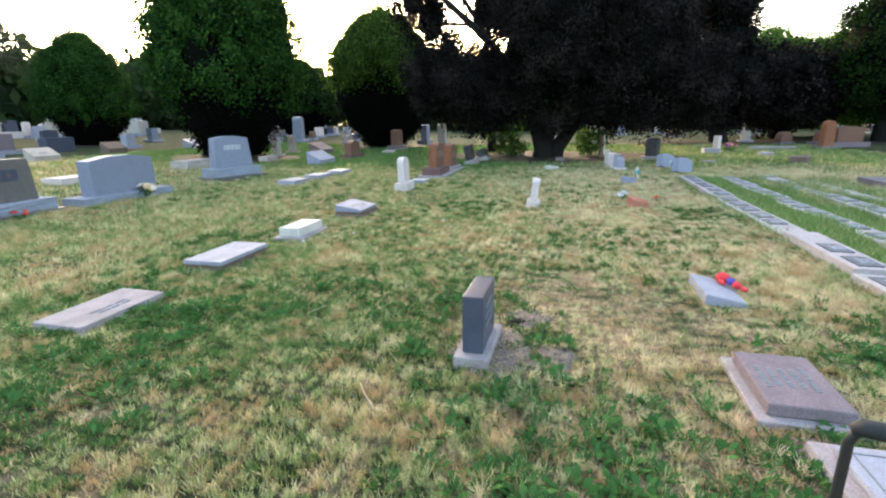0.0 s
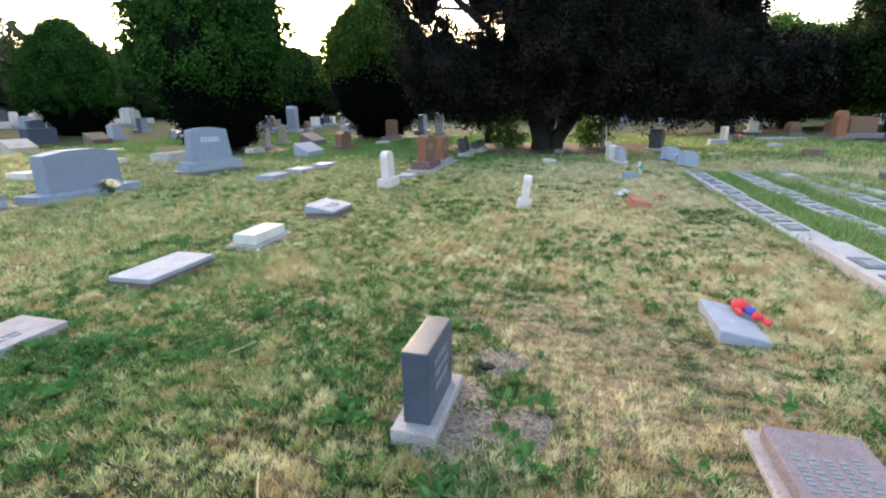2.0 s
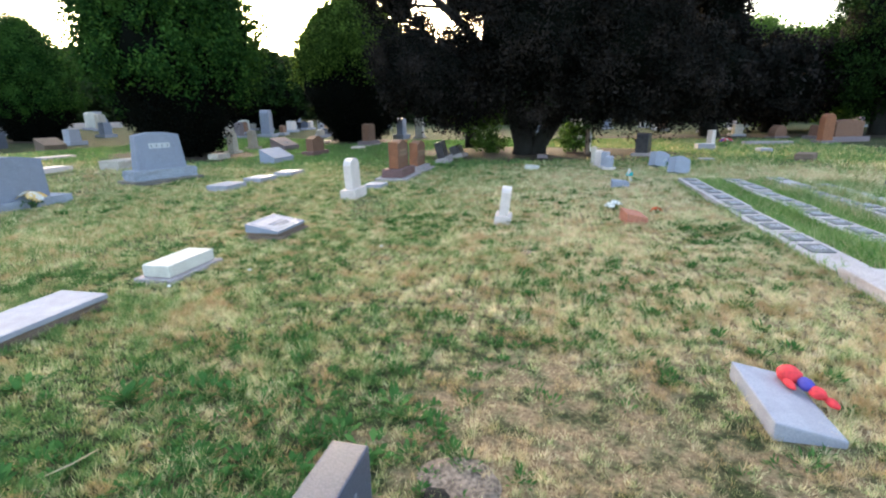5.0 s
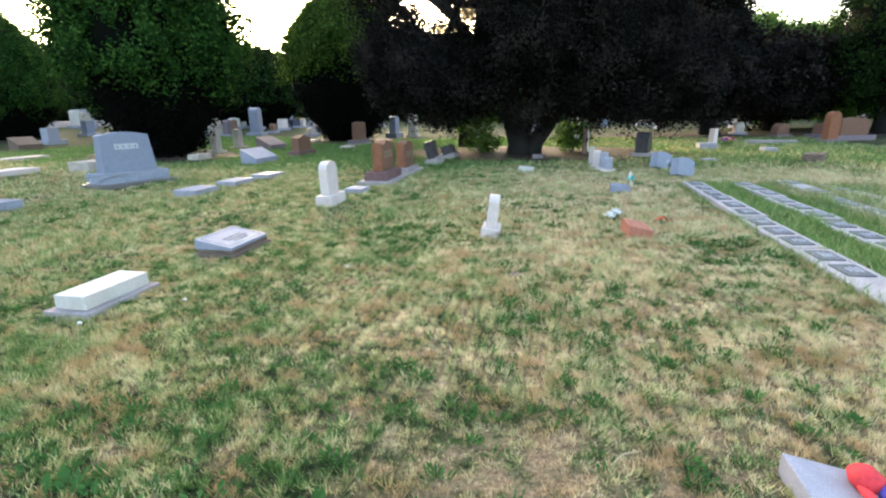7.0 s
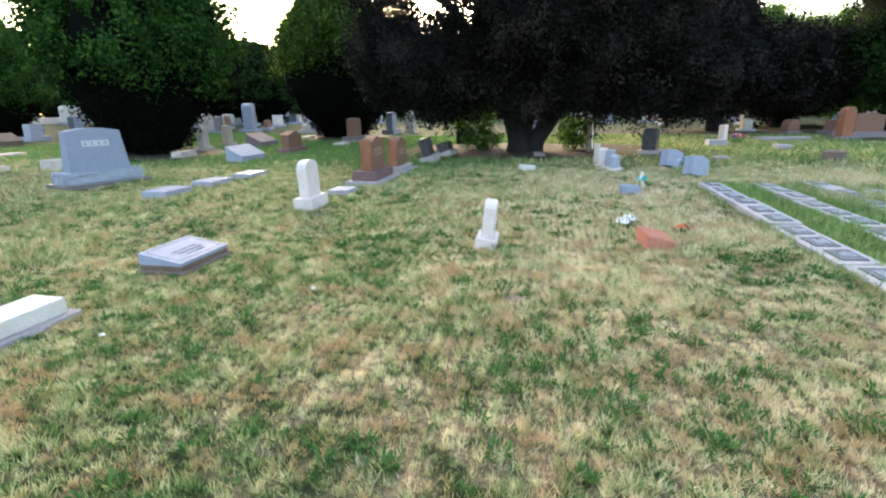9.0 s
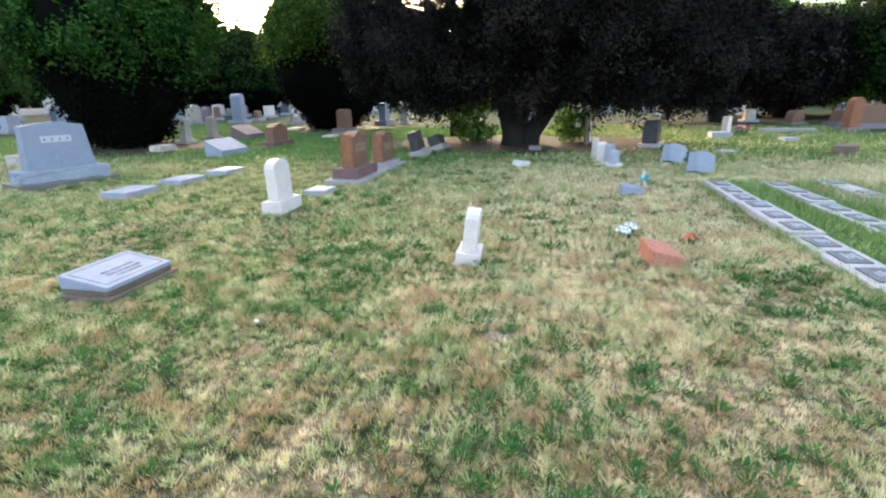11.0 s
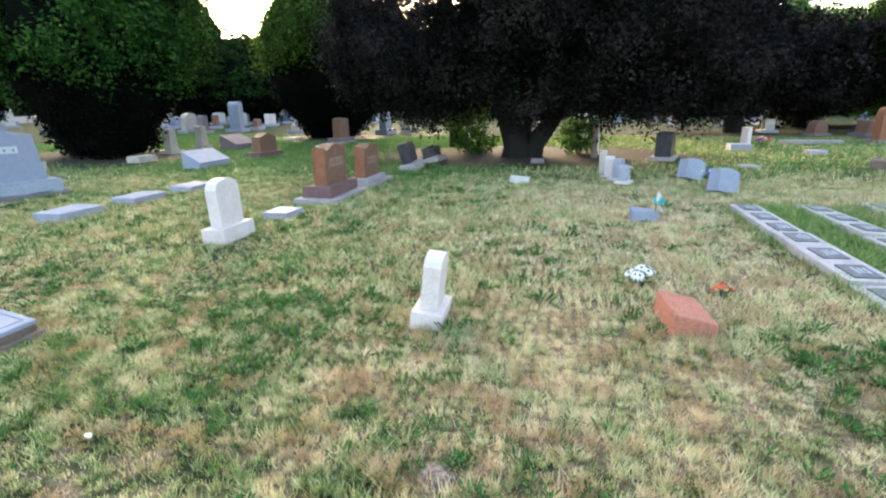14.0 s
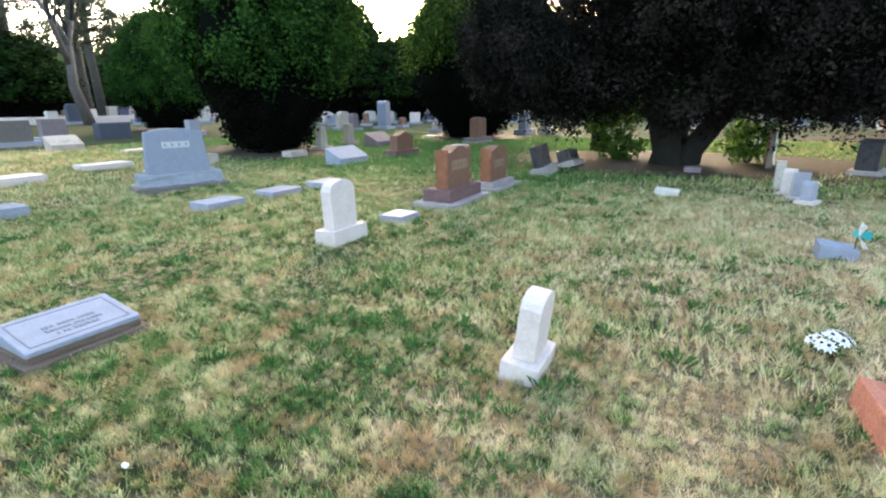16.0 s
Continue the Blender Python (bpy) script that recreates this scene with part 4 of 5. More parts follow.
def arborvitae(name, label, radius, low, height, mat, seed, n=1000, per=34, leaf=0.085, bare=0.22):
    """Egg-shaped evergreen: sprays thin out below the share `bare` of its height, where the dead inner growth shows,
    its near-black colour holding the crown's shade.
    """
    rng = np.random.default_rng(seed)
    e = new(name)
    tagged(e, label, "tree")
    h = rng.random(n * 3)
    keep = rng.random(n * 3) < (np.interp(h, PROFILE_H, PROFILE_R) + 0.15) * np.clip((h - bare * 0.65) / (bare * 0.4), 0.0, 1.0)
    h = h[keep][:n]
    a = rng.uniform(0, math.tau, len(h))
    r = radius * np.interp(h, PROFILE_H, PROFILE_R) * lump(a, h, seed) * rng.uniform(0.84, 1.06, len(h))
    P = np.stack([r * np.cos(a), r * np.sin(a), low + h * (height - low)], 1)
    N = np.stack([np.cos(a), np.sin(a), (h - 0.35) * 1.2], 1)
    N /= np.linalg.norm(N, axis=1)[:, None]
    crown = new("crown", mesh_from("crown", clumps(P, N, rng, per, 0.5, leaf, 0.85), 4, mat))
    crown.parent = e
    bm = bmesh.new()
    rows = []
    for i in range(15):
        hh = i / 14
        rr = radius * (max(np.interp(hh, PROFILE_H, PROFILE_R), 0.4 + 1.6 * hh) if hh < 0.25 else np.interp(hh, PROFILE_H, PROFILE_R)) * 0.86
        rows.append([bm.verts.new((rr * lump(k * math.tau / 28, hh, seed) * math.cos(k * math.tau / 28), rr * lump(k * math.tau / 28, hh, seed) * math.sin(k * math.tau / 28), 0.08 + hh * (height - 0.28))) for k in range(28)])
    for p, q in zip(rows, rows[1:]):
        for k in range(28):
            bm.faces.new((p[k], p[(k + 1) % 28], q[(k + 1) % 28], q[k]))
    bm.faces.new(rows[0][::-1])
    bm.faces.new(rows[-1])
    part("inner_crown", bm, CROWN_SHADE, e, "dense inner foliage with the crown's shade put into its colour", True)
    # dead lower sprays, coloured near black to paint the shade below the crown
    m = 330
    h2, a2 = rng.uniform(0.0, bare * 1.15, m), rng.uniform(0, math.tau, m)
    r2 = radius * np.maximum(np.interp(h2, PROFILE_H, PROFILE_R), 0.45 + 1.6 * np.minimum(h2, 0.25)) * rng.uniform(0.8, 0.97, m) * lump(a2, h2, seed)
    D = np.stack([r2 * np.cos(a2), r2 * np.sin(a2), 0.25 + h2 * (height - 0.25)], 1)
    dead = new("dead_shade_sprays", mesh_from("dead_shade_sprays", clumps(D, np.stack([np.cos(a2), np.sin(a2), 0 * a2], 1), rng, 55, 0.34, leaf * 0.9, 0.4), 4, CROWN_SHADE))
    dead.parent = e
    tagged(dead, "dead undergrowth of the crown with shade put into its colour")
    tb = bmesh.new()
    rr = random.Random(seed)
    for k in range(5):
        ang = k * math.tau / 5 + rr.uniform(-0.3, 0.3)
        d = Vector((math.cos(ang), math.sin(ang), 0))
        tube(tb, [d * 0.25 + Vector((0, 0, -0.2)), d * 0.35 + Vector((0, 0, 0.4)), d * radius * 0.25 + Vector((0, 0, low + 0.9)), d * radius * 0.5 + Vector((0, 0, low + 2.5))], [0.26, 0.2, 0.15, 0.06], 8)
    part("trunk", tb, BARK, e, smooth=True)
    return e


def stand(e, x, y, turn, scale=(1, 1, 1)):
    e.matrix_basis = pose(x, y, rise(x), 0, 0, turn) @ Matrix.Diagonal((*scale, 1))


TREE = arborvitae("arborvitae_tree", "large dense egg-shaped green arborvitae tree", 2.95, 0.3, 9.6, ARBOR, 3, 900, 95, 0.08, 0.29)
stand(TREE, -14.2, 18.9, 0)
t2 = copy_thing(TREE, pose(-26.0, 22.4, rise(-26.0) - 0.05, 0, 0, 100) @ Matrix.Diagonal((0.76, 0.76, 0.62, 1)))
tagged(t2, "egg-shaped green arborvitae tree by the lane")
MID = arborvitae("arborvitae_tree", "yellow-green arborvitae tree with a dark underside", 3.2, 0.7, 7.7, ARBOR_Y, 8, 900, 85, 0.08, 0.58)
stand(MID, -10.9, 28.9, 0)
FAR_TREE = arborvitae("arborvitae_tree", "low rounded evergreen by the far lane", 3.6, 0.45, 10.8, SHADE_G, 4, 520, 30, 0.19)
FAR_TREE.matrix_basis = pose(-40.0, 21.0, rise(-40), 0, 0, 40) @ Matrix.Diagonal((0.9, 0.9, 0.5, 1))
t3 = copy_thing(FAR_TREE, pose(-24.3, 42, rise(-24), 0, 0, 200) @ Matrix.Diagonal((1 / 0.9, 1 / 0.9, 1.2, 1)))
tagged(t3, "dark green arborvitae tree behind other trees")
t5 = copy_thing(FAR_TREE, pose(-28.5, 40.5, rise(-28), 0, 0, 300) @ Matrix.Diagonal((1 / 0.9, 1 / 0.9, 1.76, 1)))
tagged(t5, "tall dark green arborvitae tree behind other trees")
t4 = copy_thing(FAR_TREE, pose(-44.0, 13.0, rise(-44), 0, 0, 140) @ Matrix.Diagonal((1.45, 1.45, 1.24, 1)))
tagged(t4, "low rounded evergreen by the far lane")


def ell_tree(name, label, lobes, mat, seed, clump_density, per, cr, leaf, core=0.78, limbs=(), bark_mat=BARK, bias=0.5):
    """A tree whose crown is made of several leafy masses (x, y, z, rx, ry, rz), with limbs (points, radii)."""
    rng = np.random.default_rng(seed)
    e = new(name)
    tagged(e, label, "tree")
    pts, nrm = [], []
    L = np.array(lobes)
    for i, (x, y, z, rx, ry, rz) in enumerate(lobes):
        n = int(clump_density * (rx * ry + ry * rz + rx * rz) * 4.2)
        d = unit(n, rng)
        wob = 1 + 0.12 * np.sin(d[:, 0] * 6 + seed + i) * np.sin(d[:, 2] * 7 + i) + 0.08 * np.sin(d[:, 1] * 11 + i)
        p = d * np.array([rx, ry, rz]) * (wob * rng.uniform(0.86, 1.05, n))[:, None] + np.array([x, y, z])
        inside = np.zeros(n, bool)
        for j, q in enumerate(lobes):
            if j != i:
                inside |= (((p - np.array(q[:3])) / (np.array(q[3:]) * 0.85)) ** 2).sum(1) < 1
        ok = ~inside & (p[:, 2] > 0.5)
        pts.append(p[ok])
        nrm.append(d[ok])
    P, N = np.concatenate(pts), np.concatenate(nrm)
    crown = new("crown", mesh_from("crown", clumps(P, N, rng, per, cr, leaf, bias), 4, mat))
    crown.parent = e
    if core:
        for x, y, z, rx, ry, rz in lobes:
            part("inner_crown", blob((x, y, z), (rx * core, ry * core, rz * core), x, 0.25), CROWN_SHADE, e, "dense inner foliage with the crown's shade put into its colour", True)
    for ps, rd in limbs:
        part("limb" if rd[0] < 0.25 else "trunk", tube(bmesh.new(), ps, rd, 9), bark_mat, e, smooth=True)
    return e


# the great dark juniper at the path's end; u runs across the view from its trunk, v away
def uv(u, v, z):
    return (-0.7 + 0.97 * u - 0.242 * v, 20.3 + 0.242 * u + 0.97 * v, z)


def lobe(u, v, z, r, rz, rv=None):
    return (*uv(u, v, z), r, rv or r, rz)


JL = [lobe(-2.2, 0.2, 7.7, 1.1, 1.7), lobe(-2.3, 0.4, 5.7, 0.85, 1.0), lobe(-4.6, 0.3, 5.2, 0.6, 0.9), lobe(-5.3, 0, 7.4, 0.8, 2.6, 1.5), lobe(-4.1, 0.3, 3.1, 1.4, 1.5, 1.9), lobe(-3.0, -0.5, 2.5, 1.6, 1.3, 2.2), lobe(-0.1, -1.2, 4.4, 2.4, 2.9, 2.6), lobe(2.2, -0.8, 3.9, 2.6, 2.7, 2.6),
      lobe(4.6, 0.2, 2.9, 2.0, 1.7, 2.2), lobe(-3.6, 0.5, 9.8, 2.2, 1.4), lobe(0.8, 0, 8.6, 3.3, 2.8), lobe(4.3, 0.3, 8.4, 2.2, 2.2)]
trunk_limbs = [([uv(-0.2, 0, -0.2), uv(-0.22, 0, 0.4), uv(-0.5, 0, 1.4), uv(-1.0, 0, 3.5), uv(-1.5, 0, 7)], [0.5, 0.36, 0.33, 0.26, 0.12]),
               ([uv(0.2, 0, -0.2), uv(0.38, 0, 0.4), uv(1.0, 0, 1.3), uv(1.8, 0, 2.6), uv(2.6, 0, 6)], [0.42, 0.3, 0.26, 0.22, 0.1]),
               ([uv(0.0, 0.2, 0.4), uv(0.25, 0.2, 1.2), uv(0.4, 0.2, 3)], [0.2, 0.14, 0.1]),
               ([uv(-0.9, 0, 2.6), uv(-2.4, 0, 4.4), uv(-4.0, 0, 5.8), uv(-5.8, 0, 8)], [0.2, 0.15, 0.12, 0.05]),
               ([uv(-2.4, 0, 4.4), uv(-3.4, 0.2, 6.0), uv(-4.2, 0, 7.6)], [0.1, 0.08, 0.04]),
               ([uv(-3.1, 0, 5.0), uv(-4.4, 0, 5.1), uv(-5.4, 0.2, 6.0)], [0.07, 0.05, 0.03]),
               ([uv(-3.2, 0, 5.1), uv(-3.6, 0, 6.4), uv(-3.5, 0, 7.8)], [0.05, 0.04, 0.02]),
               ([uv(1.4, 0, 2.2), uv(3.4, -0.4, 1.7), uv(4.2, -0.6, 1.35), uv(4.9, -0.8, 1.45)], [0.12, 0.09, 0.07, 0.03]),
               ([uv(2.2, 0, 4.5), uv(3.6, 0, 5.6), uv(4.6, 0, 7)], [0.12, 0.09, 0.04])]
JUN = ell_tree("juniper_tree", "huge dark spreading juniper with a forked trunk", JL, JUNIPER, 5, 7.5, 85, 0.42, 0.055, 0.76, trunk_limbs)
# slim second stem with low green leaves
ell_tree("small_tree", "slim young tree with low green leaves below juniper", [(-3.6, 23.2, 2.4, 1.7, 1.3, 1.2), (-2.9, 22.4, 1.6, 0.9, 0.8, 0.6)], BROADLEAF, 6, 7, 26, 0.4, 0.10, 0.0,
         [([(-3.5, 24.0, -0.2), (-3.5, 23.9, 0.8), (-3.6, 23.7, 2.4)], [0.26, 0.2, 0.12])])


def shrub(x, y, r, h, seed, label):
    rng = np.random.default_rng(seed)
    e = thing("shrub", x, y, label, "shrub")
    n = 60
    d = unit(n, rng)
    P = d * np.array([r, r, h * 0.5]) * rng.uniform(0.5, 1, n)[:, None] + np.array([0, 0, h * 0.55])
    c = new("leaves", mesh_from("leaves", clumps(P, d, rng, 14, 0.16, 0.085, 0.4), 4, BROADLEAF))
    c.parent = e
    bm = bmesh.new()
    for k in range(7):
        a = k * 0.9
        tube(bm, [(0, 0, -0.05), (r * 0.4 * math.cos(a), r * 0.4 * math.sin(a), h * 0.5), (r * 0.8 * math.cos(a), r * 0.8 * math.sin(a), h * 0.9)], [0.02, 0.012, 0.006], 5)
    part("stems", bm, BARK, e)


shrub(-2.3, 20.9, 0.75, 0.85, 1, "leafy green shoots beside the juniper trunk")
shrub(0.95, 20.9, 0.65, 1.1, 2, "leafy green shoots beside the juniper trunk")
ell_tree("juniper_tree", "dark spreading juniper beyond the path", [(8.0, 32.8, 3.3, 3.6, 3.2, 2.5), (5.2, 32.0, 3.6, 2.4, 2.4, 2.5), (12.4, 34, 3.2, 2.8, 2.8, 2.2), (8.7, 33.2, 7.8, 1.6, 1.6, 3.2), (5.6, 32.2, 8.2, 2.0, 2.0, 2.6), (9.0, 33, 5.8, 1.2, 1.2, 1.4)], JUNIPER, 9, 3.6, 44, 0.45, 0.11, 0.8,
         [([(8.9, 32.6, -0.2), (8.7, 32.6, 0.8), (9.2, 33, 2.5), (9.3, 33, 6)], [0.6, 0.45, 0.35, 0.15]), ([(8.9, 32.6, 0.3), (7.6, 32.2, 1.6), (6.4, 32, 3.6)], [0.3, 0.22, 0.1])])
ell_tree("broadleaf_tree", "bright green broadleaf tree beyond the dark junipers", [(13.8, 41.5, 4.7, 2.4, 2.4, 2.7), (16.7, 42, 4.2, 2.4, 2.4, 2.6), (11.7, 41.5, 4.2, 2.2, 2.4, 2.6), (15.5, 41.5, 3.0, 4.5, 2.6, 2.2), (19.5, 42.5, 4.0, 2.8, 2.6, 3.0)], BROADLEAF, 10, 3.0, 44, 0.5, 0.12, 0.8,
         [([(15, 41.5, -0.2), (15, 41.5, 2), (15, 41.5, 5)], [0.5, 0.4, 0.15])])
ell_tree("broadleaf_tree", "dark green tree at the lawn's edge", [(16.2, 32.6, 5.0, 2.0, 2.2, 3.0), (18.2, 33, 3.4, 2.8, 2.6, 2.4), (17.6, 33.2, 9.2, 2.5, 2.3, 2.8), (15.2, 32.2, 3.2, 1.0, 1.1, 1.0)], SHADE_G, 11, 4.5, 50, 0.42, 0.09, 0.8,
         [([(17.2, 33, -0.2), (17.2, 33, 1.5), (17.2, 33, 6)], [0.45, 0.35, 0.12])])
ell_tree("broadleaf_tree", "spreading evergreen with deep shade put into its leaf colour", [(13.8, 38, 2.8, 3.2, 2.8, 2.0), (27, 34, 5, 4, 3.5, 4.6), (23, 35, 3.0, 2.6, 2.6, 2.6)], JUNIPER, 12, 2.4, 28, 0.55, 0.18, 0.82,
         [([(27, 34, -0.2), (27, 34, 3)], [0.4, 0.2]), ([(13.8, 38, -0.2), (13.8, 38, 3)], [0.4, 0.2]), ([(23, 35, -0.2), (23, 35, 3)], [0.35, 0.2])])


# tall sparse pines by the lane
def pine(x, y, height, seed, label, lean=0.0):
    rng = np.random.default_rng(seed)
    rr = random.Random(seed)
    e = thing("pine_tree", x, y, label, "tree")
    part("trunk", tube(bmesh.new(), [(0, 0, -0.3), (lean * 0.3, 0, height * 0.3), (lean * 0.6, 0.2, height * 0.6), (lean, 0, height)], [0.42, 0.34, 0.24, 0.06], 9), BARK_G, e, smooth=True)
    P, N = [], []
    for k in range(26):
        z = height * rr.uniform(0.28, 1.0)
        a = rr.uniform(0, math.tau)
        Lb = height * 0.34 * (1.15 - z / height) + 1.0
        d = Vector((math.cos(a), math.sin(a), rr.uniform(-0.05, 0.3)))
        s = Vector((lean * z / height, 0, z))
        part("branch", tube(bmesh.new(), [s, s + d * Lb * 0.5, s + d * Lb + Vector((0, 0, 0.4))], [0.09, 0.055, 0.02], 5), BARK, e)
        for j in range(15):
            q = rr.uniform(0.35, 1.05)
            p = s + d * Lb * q + Vector((rr.uniform(-0.7, 0.7), rr.uniform(-0.7, 0.7), rr.uniform(-0.1, 0.5)))
            P.append(p)
            N.append((0, 0, 1))
    c = new("needles", mesh_from("needles", clumps(np.array(P), np.array(N, float), rng, 34, 0.5, 0.13, 0.2), 4, PINE))
    c.parent = e


pine(-42, 21.8, 17, 21, "tall sparse pine by the lane", 1.0)
pine(-50, 31, 19, 22, "tall sparse pine with open branches", -1.0)
pine(-43, 26.5, 15, 23, "sparse grey-green pine behind the lane")


# a bare tree at the lane's edge, with fine twigs
def bare_tree(x, y, height, seed, label):
    rr = random.Random(seed)
    e = thing("bare_tree", x, y, label, "tree")
    bm, twigs = bmesh.new(), bmesh.new()

    def grow(p, d, length, r, depth):
        q = p + d * length * 0.5 + Vector((rr.uniform(-0.1, 0.1), rr.uniform(-0.1, 0.1), 0.05)) * length
        end = q + (d + Vector((rr.uniform(-0.2, 0.2), rr.uniform(-0.2, 0.2), rr.uniform(-0.1, 0.15)))).normalized() * length * 0.5
        tube(bm if depth < 2 else twigs, [p, q, end], [r, r * 0.8, r * 0.62], 6 if depth < 3 else 4)
        if depth < 5:
            for k in range(3 if depth < 4 else 2):
                nd = (d + Vector((rr.uniform(-0.8, 0.8), rr.uniform(-0.8, 0.8), rr.uniform(-0.25, 0.5)))).normalized()
                grow(end if k == 0 else q.lerp(end, rr.random()), nd, length * rr.uniform(0.6, 0.8), r * 0.55, depth + 1)

    grow(Vector((0, 0, -0.2)), Vector((0.05, 0, 1)), height * 0.36, 0.36, 0)
    part("trunk", bm, BARK_G, e, smooth=True)
    part("twigs", twigs, BARK, e)


bare_tree(-33.5, 22.0, 12.5, 31, "bare grey tree with fine twigs at the lane")


# ---- far woods closing the view all round ----
def far_woods():
    rng = np.random.default_rng(50)
    pts = []
    for k in range(420):
        a = rng.uniform(0, math.tau)
        d = rng.uniform(66, 100)
        h = rng.uniform(6, 9.5)
        r = rng.uniform(3, 5.5)
        n = 30
        v = unit(n, rng)
        pts.append(v * np.array([r, r, h * 0.52]) + np.array([d * math.sin(a), d * math.cos(a), h * 0.5 + (0.9 if d * math.sin(a) < -30 else 0)]))
    P = np.concatenate(pts)
    N = unit(len(P), rng)
    inner = np.concatenate([p.mean(0) + (p - p.mean(0)) * 0.62 for p in pts])
    sprays = np.concatenate([clumps(P, N, rng, 10, 1.4, 0.68, 0.2), clumps(inner, N, rng, 3, 1.2, 1.7, 0.2)])
    ob = new("far_woods", mesh_from("far_woods", sprays, 4, WOODS))
    tagged(ob, "dark belt of distant woods round the cemetery", "woods", kind="stuff")


far_woods()


# ---- grass ----
def blades(name, x0, x1, y0, y1, count, height, width, mat, seed, label, lean=0.85, lift=0.0, patch=None):
    rng = np.random.default_rng(seed)
    x, y = rng.uniform(x0, x1, count), rng.uniform(y0, y1, count)
    # tufts: pull blades towards tuft centres
    cell = 0.085
    cx, cy = (np.floor(x / cell) + 0.5) * cell, (np.floor(y / cell) + 0.5) * cell
    hx = np.sin(cx * 127.1 + cy * 311.7) * 43758.5
    hy = np.sin(cx * 269.5 + cy * 183.3) * 43758.5
    hx, hy = hx - np.floor(hx), hy - np.floor(hy)
    pull = rng.uniform(0.0, 0.85, count)
    x, y = x + (cx + (hx - 0.5) * cell - x) * pull, y + (cy + (hy - 0.5) * cell - y) * pull
    ok = np.ones(count, bool)
    for a, b, c, d in KEEP_OFF:
        ok &= ~((x > a) & (x < b) & (y > c) & (y < d))
    thin = 0.5 + 0.5 * np.sin(x * 2.1 + 1.3 * np.sin(y * 1.7)) * np.sin(y * 2.6 + 1.1 * np.sin(x * 1.9))
    ok &= rng.random(count) < 0.6 + 0.4 * thin
    for px, py, rx, ry in ((-0.42, 2.96, 0.30, 0.4), (-0.22, 3.55, 0.18, 0.16), (0.0, 2.95, 0.12, 0.15), (-0.1, 7.1, 0.15, 0.12)):
        ok &= ((x - px) / rx) ** 2 + ((y - py) / ry) ** 2 + rng.uniform(-0.5, 1.3, count) > 1
    for px, py, rx, ry in BARE:
        ok &= ((x - px) / rx) ** 2 + ((y - py) / ry) ** 2 + rng.uniform(-0.45, 0.55, count) > 1
    x, y, hx = x[ok], y[ok], hx[ok]
    n = len(x)
    z = np.where(x < -6, 0.035 * np.log1p(np.exp(np.minimum(50, -x - 12))), 0.0) - 0.02
    h = height * rng.uniform(0.5, 1.25, n) * (0.45 + 1.1 * hx) * (0.65 + 0.7 * thin[ok])
    a = rng.uniform(0, math.tau, n)
    w = width * rng.uniform(0.6, 1.3, n)
    la = rng.uniform(0, math.tau, n)
    ll = h * lean * rng.uniform(0.2, 1.6, n)
    base = np.stack([x, y, z], 1)
    side = np.stack([np.cos(a) * w, np.sin(a) * w, np.zeros(n)], 1)
    tip = base + np.stack([np.cos(la) * ll, np.sin(la) * ll, h + 0.02], 1)
    V = np.stack([base - side, base + side, tip], 1).reshape(-1, 3)
    ob = new(name, mesh_from(name, V, 3, mat))
    tagged(ob, label, "grass", kind="stuff")


blades("grass_near", -4.6, 3.0, -0.4, 9.0, 950000, 0.036, 0.0032, BLADE, 61, "short mixed green and dry straw grass")
blades("grass_middle", -9.5, 2.9, 9.0, 16.0, 280000, 0.05, 0.0062, BLADE, 62, "short mixed green and dry straw grass")
blades("grass_middle", -9.5, -4.6, 0.5, 9.0, 170000, 0.05, 0.006, BLADE, 63, "short mixed green and dry straw grass")
blades("grass_middle", 2.9, 6.4, 13.2, 16.0, 26000, 0.05, 0.009, BLADE, 69, "short mixed green and dry straw grass")
blades("grass_far", -20, 12, 16.0, 30.0, 170000, 0.07, 0.016, BLADE, 64, "short mixed green and dry straw grass")
blades("grass_far", -20, -9.5, 6.0, 16.0, 70000, 0.065, 0.014, BLADE, 65, "short mixed green and dry straw grass")
blades("grass_near", -6.0, 2.9, -5.0, -0.4, 90000, 0.05, 0.008, BLADE, 68, "short mixed green and dry straw grass")
blades("grass_lush", 2.9, 6.2, -1.0, 13.4, 130000, 0.075, 0.006, LUSH, 66, "taller lush green grass between the kerbs")
blades("grass_right", 6.0, 12, 4.0, 16.0, 60000, 0.06, 0.012, BLADE, 67, "short mixed green and dry straw grass")


blades("grass_kerbside", 2.68, 2.80, -1.0, 13.0, 9000, 0.09, 0.004, LUSH, 81, "taller green grass along the kerb's edge")
blades("grass_kerbside", 3.58, 3.72, 0.5, 13.2, 8000, 0.10, 0.004, LUSH, 82, "taller green grass along the kerb's edge")
blades("grass_kerbside", 4.48, 4.60, 2.5, 13.4, 8000, 0.12, 0.005, LUSH, 83, "taller green grass along the kerb's edge")
blades("grass_overgrown", 4.3, 6.2, 9.0, 14.2, 16000, 0.14, 0.006, BLADE, 84, "tall unmown grass over the far kerbs")


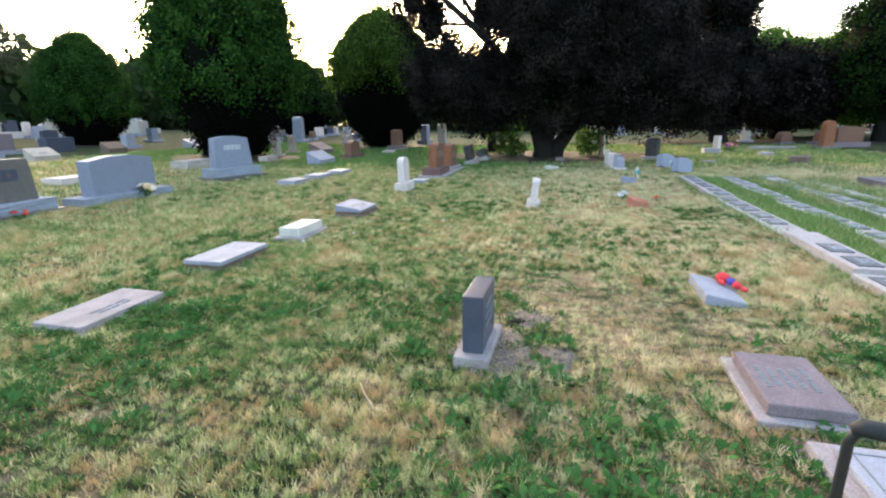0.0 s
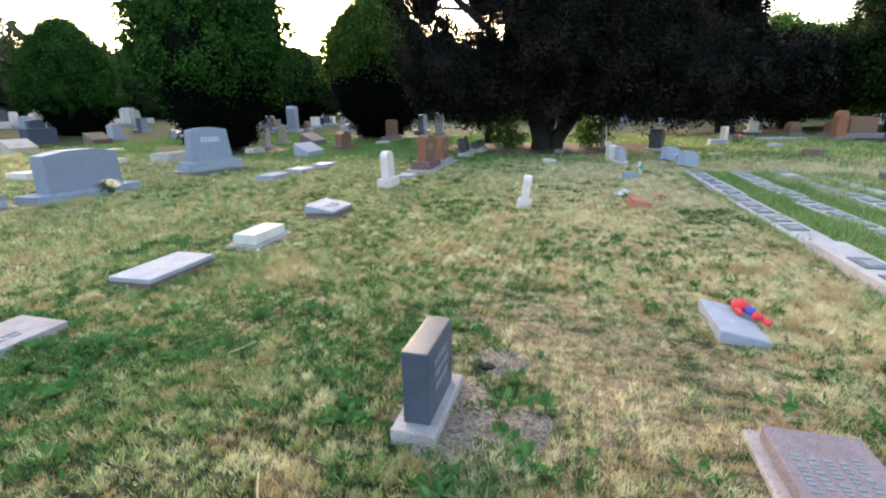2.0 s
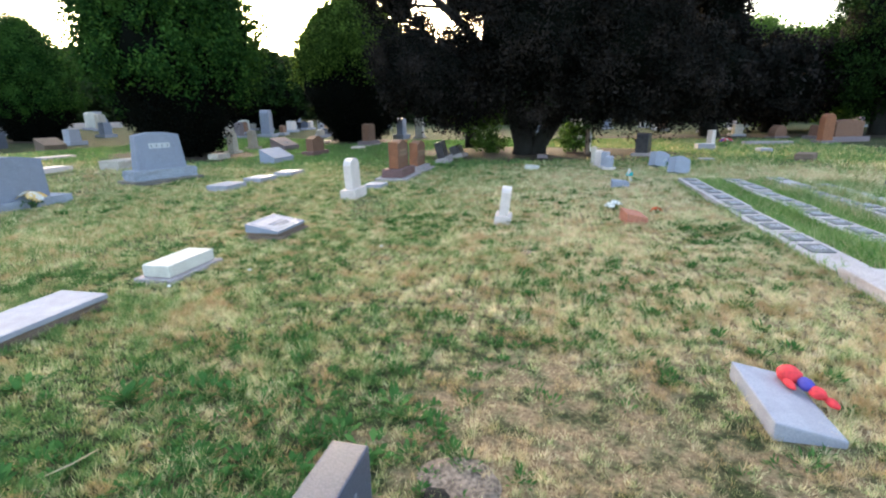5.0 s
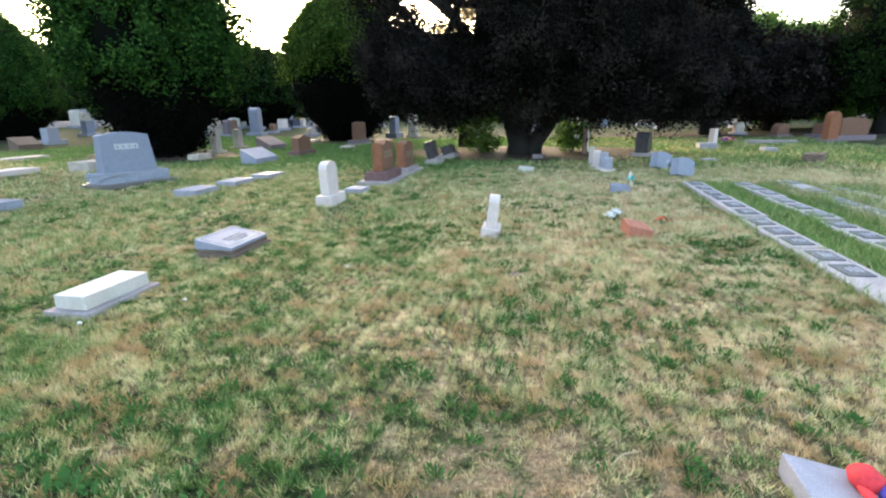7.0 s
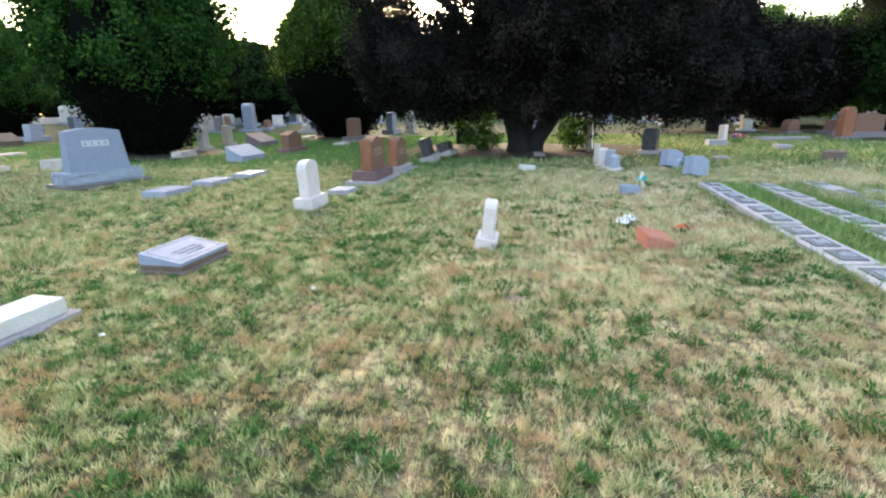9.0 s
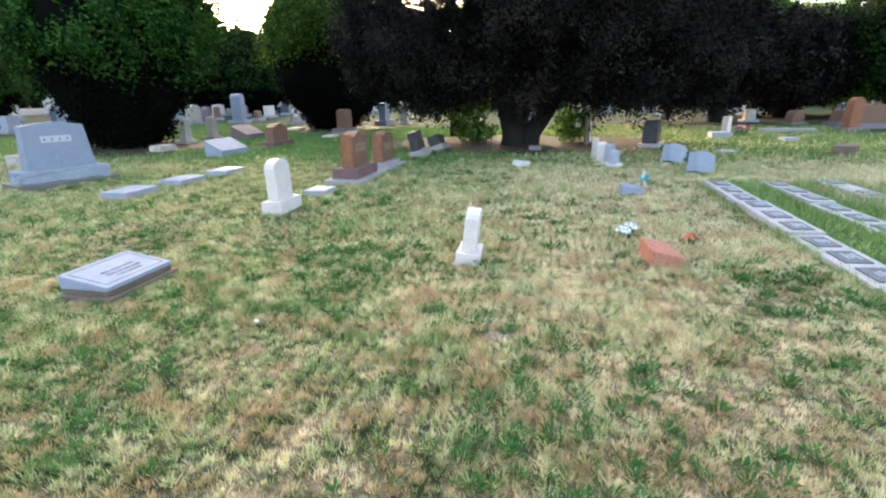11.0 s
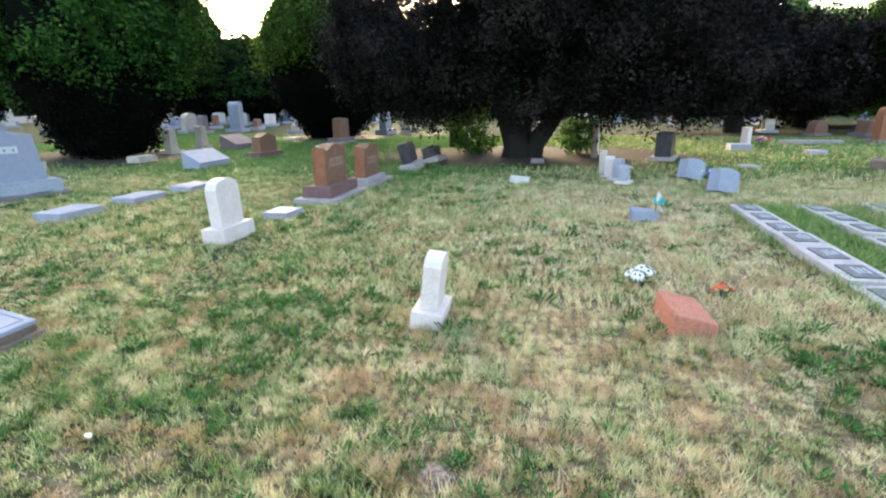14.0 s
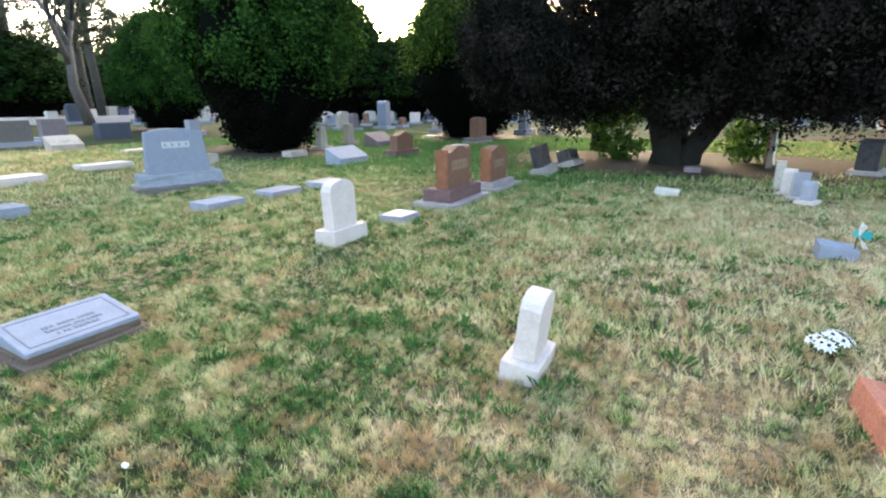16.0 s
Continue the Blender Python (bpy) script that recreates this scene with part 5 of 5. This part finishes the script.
def weeds(count, x0, x1, y0, y1, seed, size, slim=1.0):
    """Broad-leaved weeds in rosettes among the grass."""
    rng = np.random.default_rng(seed)
    V = []
    k = 0
    while k < count:
        x, y = rng.uniform(x0, x1), rng.uniform(y0, y1)
        if math.sin(x * 1.7 + 0.6) * math.sin(y * 1.3 + x * 0.4) < rng.uniform(-0.7, 0.6) or any(a - 0.03 < x < b + 0.03 and c - 0.03 < y < d + 0.03 for a, b, c, d in KEEP_OFF):
            k += 0.2
            continue
        k += 1
        spread = rng.uniform(0.5, 1.4) * size
        for j in range(rng.integers(16, 34)):
            a = rng.uniform(0, math.tau)
            o = np.array([x, y, 0.0]) + np.array([math.cos(a), math.sin(a), 0]) * rng.uniform(0, spread * 1.2)
            L, up, wd = spread * rng.uniform(0.6, 1.1), rng.uniform(0.25, 1.1) / slim, spread * rng.uniform(0.16, 0.3) * slim
            b = a + rng.uniform(-0.8, 0.8)
            d = np.array([math.cos(b), math.sin(b), up])
            s = np.array([-math.sin(b), math.cos(b), 0.15]) * wd
            m = o + d * L * 0.55
            V += [o, m - s, o + d * L * np.array([1, 1, 0.75]), m + s]
    ob = new("weeds", mesh_from("weeds", np.array(V), 4, WEED))
    tagged(ob, "dark green broad-leaved weeds in clumps among grass", "weeds", kind="stuff")


weeds(3000, -4.8, 2.6, 0.2, 9.0, 71, 0.036, 0.6)
weeds(700, -9.0, 2.6, 8.0, 16.0, 72, 0.05, 0.65)
weeds(330, -0.2, 2.2, 0.6, 3.4, 73, 0.06)
weeds(260, -4.2, 0.4, 0.6, 4.2, 74, 0.06)


# dry twigs and pale scraps lying about
def twig(x, y, length, turn, seed):
    rr = random.Random(seed)
    bm = tube(bmesh.new(), [(-length / 2, 0, 0.03), (0, rr.uniform(-0.03, 0.03), 0.045), (length / 2, rr.uniform(-0.03, 0.03), 0.035)], [0.004, 0.005, 0.003], 5)
    ob = link("twig", bm, STRAW)
    ob.matrix_basis = pose(x, y, 0, 0, 0, turn)
    tagged(ob, "pale dry twig lying in the grass", "twig")


STRAW = plain("dry_straw", (0.42, 0.32, 0.2), 0.9)
for i, (x, y, L, a) in enumerate(((-1.0, 2.2, 0.30, 125), (-1.9, 3.3, 0.2, 60), (0.55, 4.6, 0.18, 30))):
    twig(x, y, L, a, i)
for i, (x, y) in enumerate(((-2.75, 5.9), (-1.75, 6.95), (-3.2, 5.35))):
    ob = link("leaf_scrap", blob((0, 0, 0.045), (0.022, 0.014, 0.012), i, 0.4, 1), F_WHITE)
    ob.location = (x, y, 0)
    tagged(ob, "small white scrap lying on the grass", "scrap")
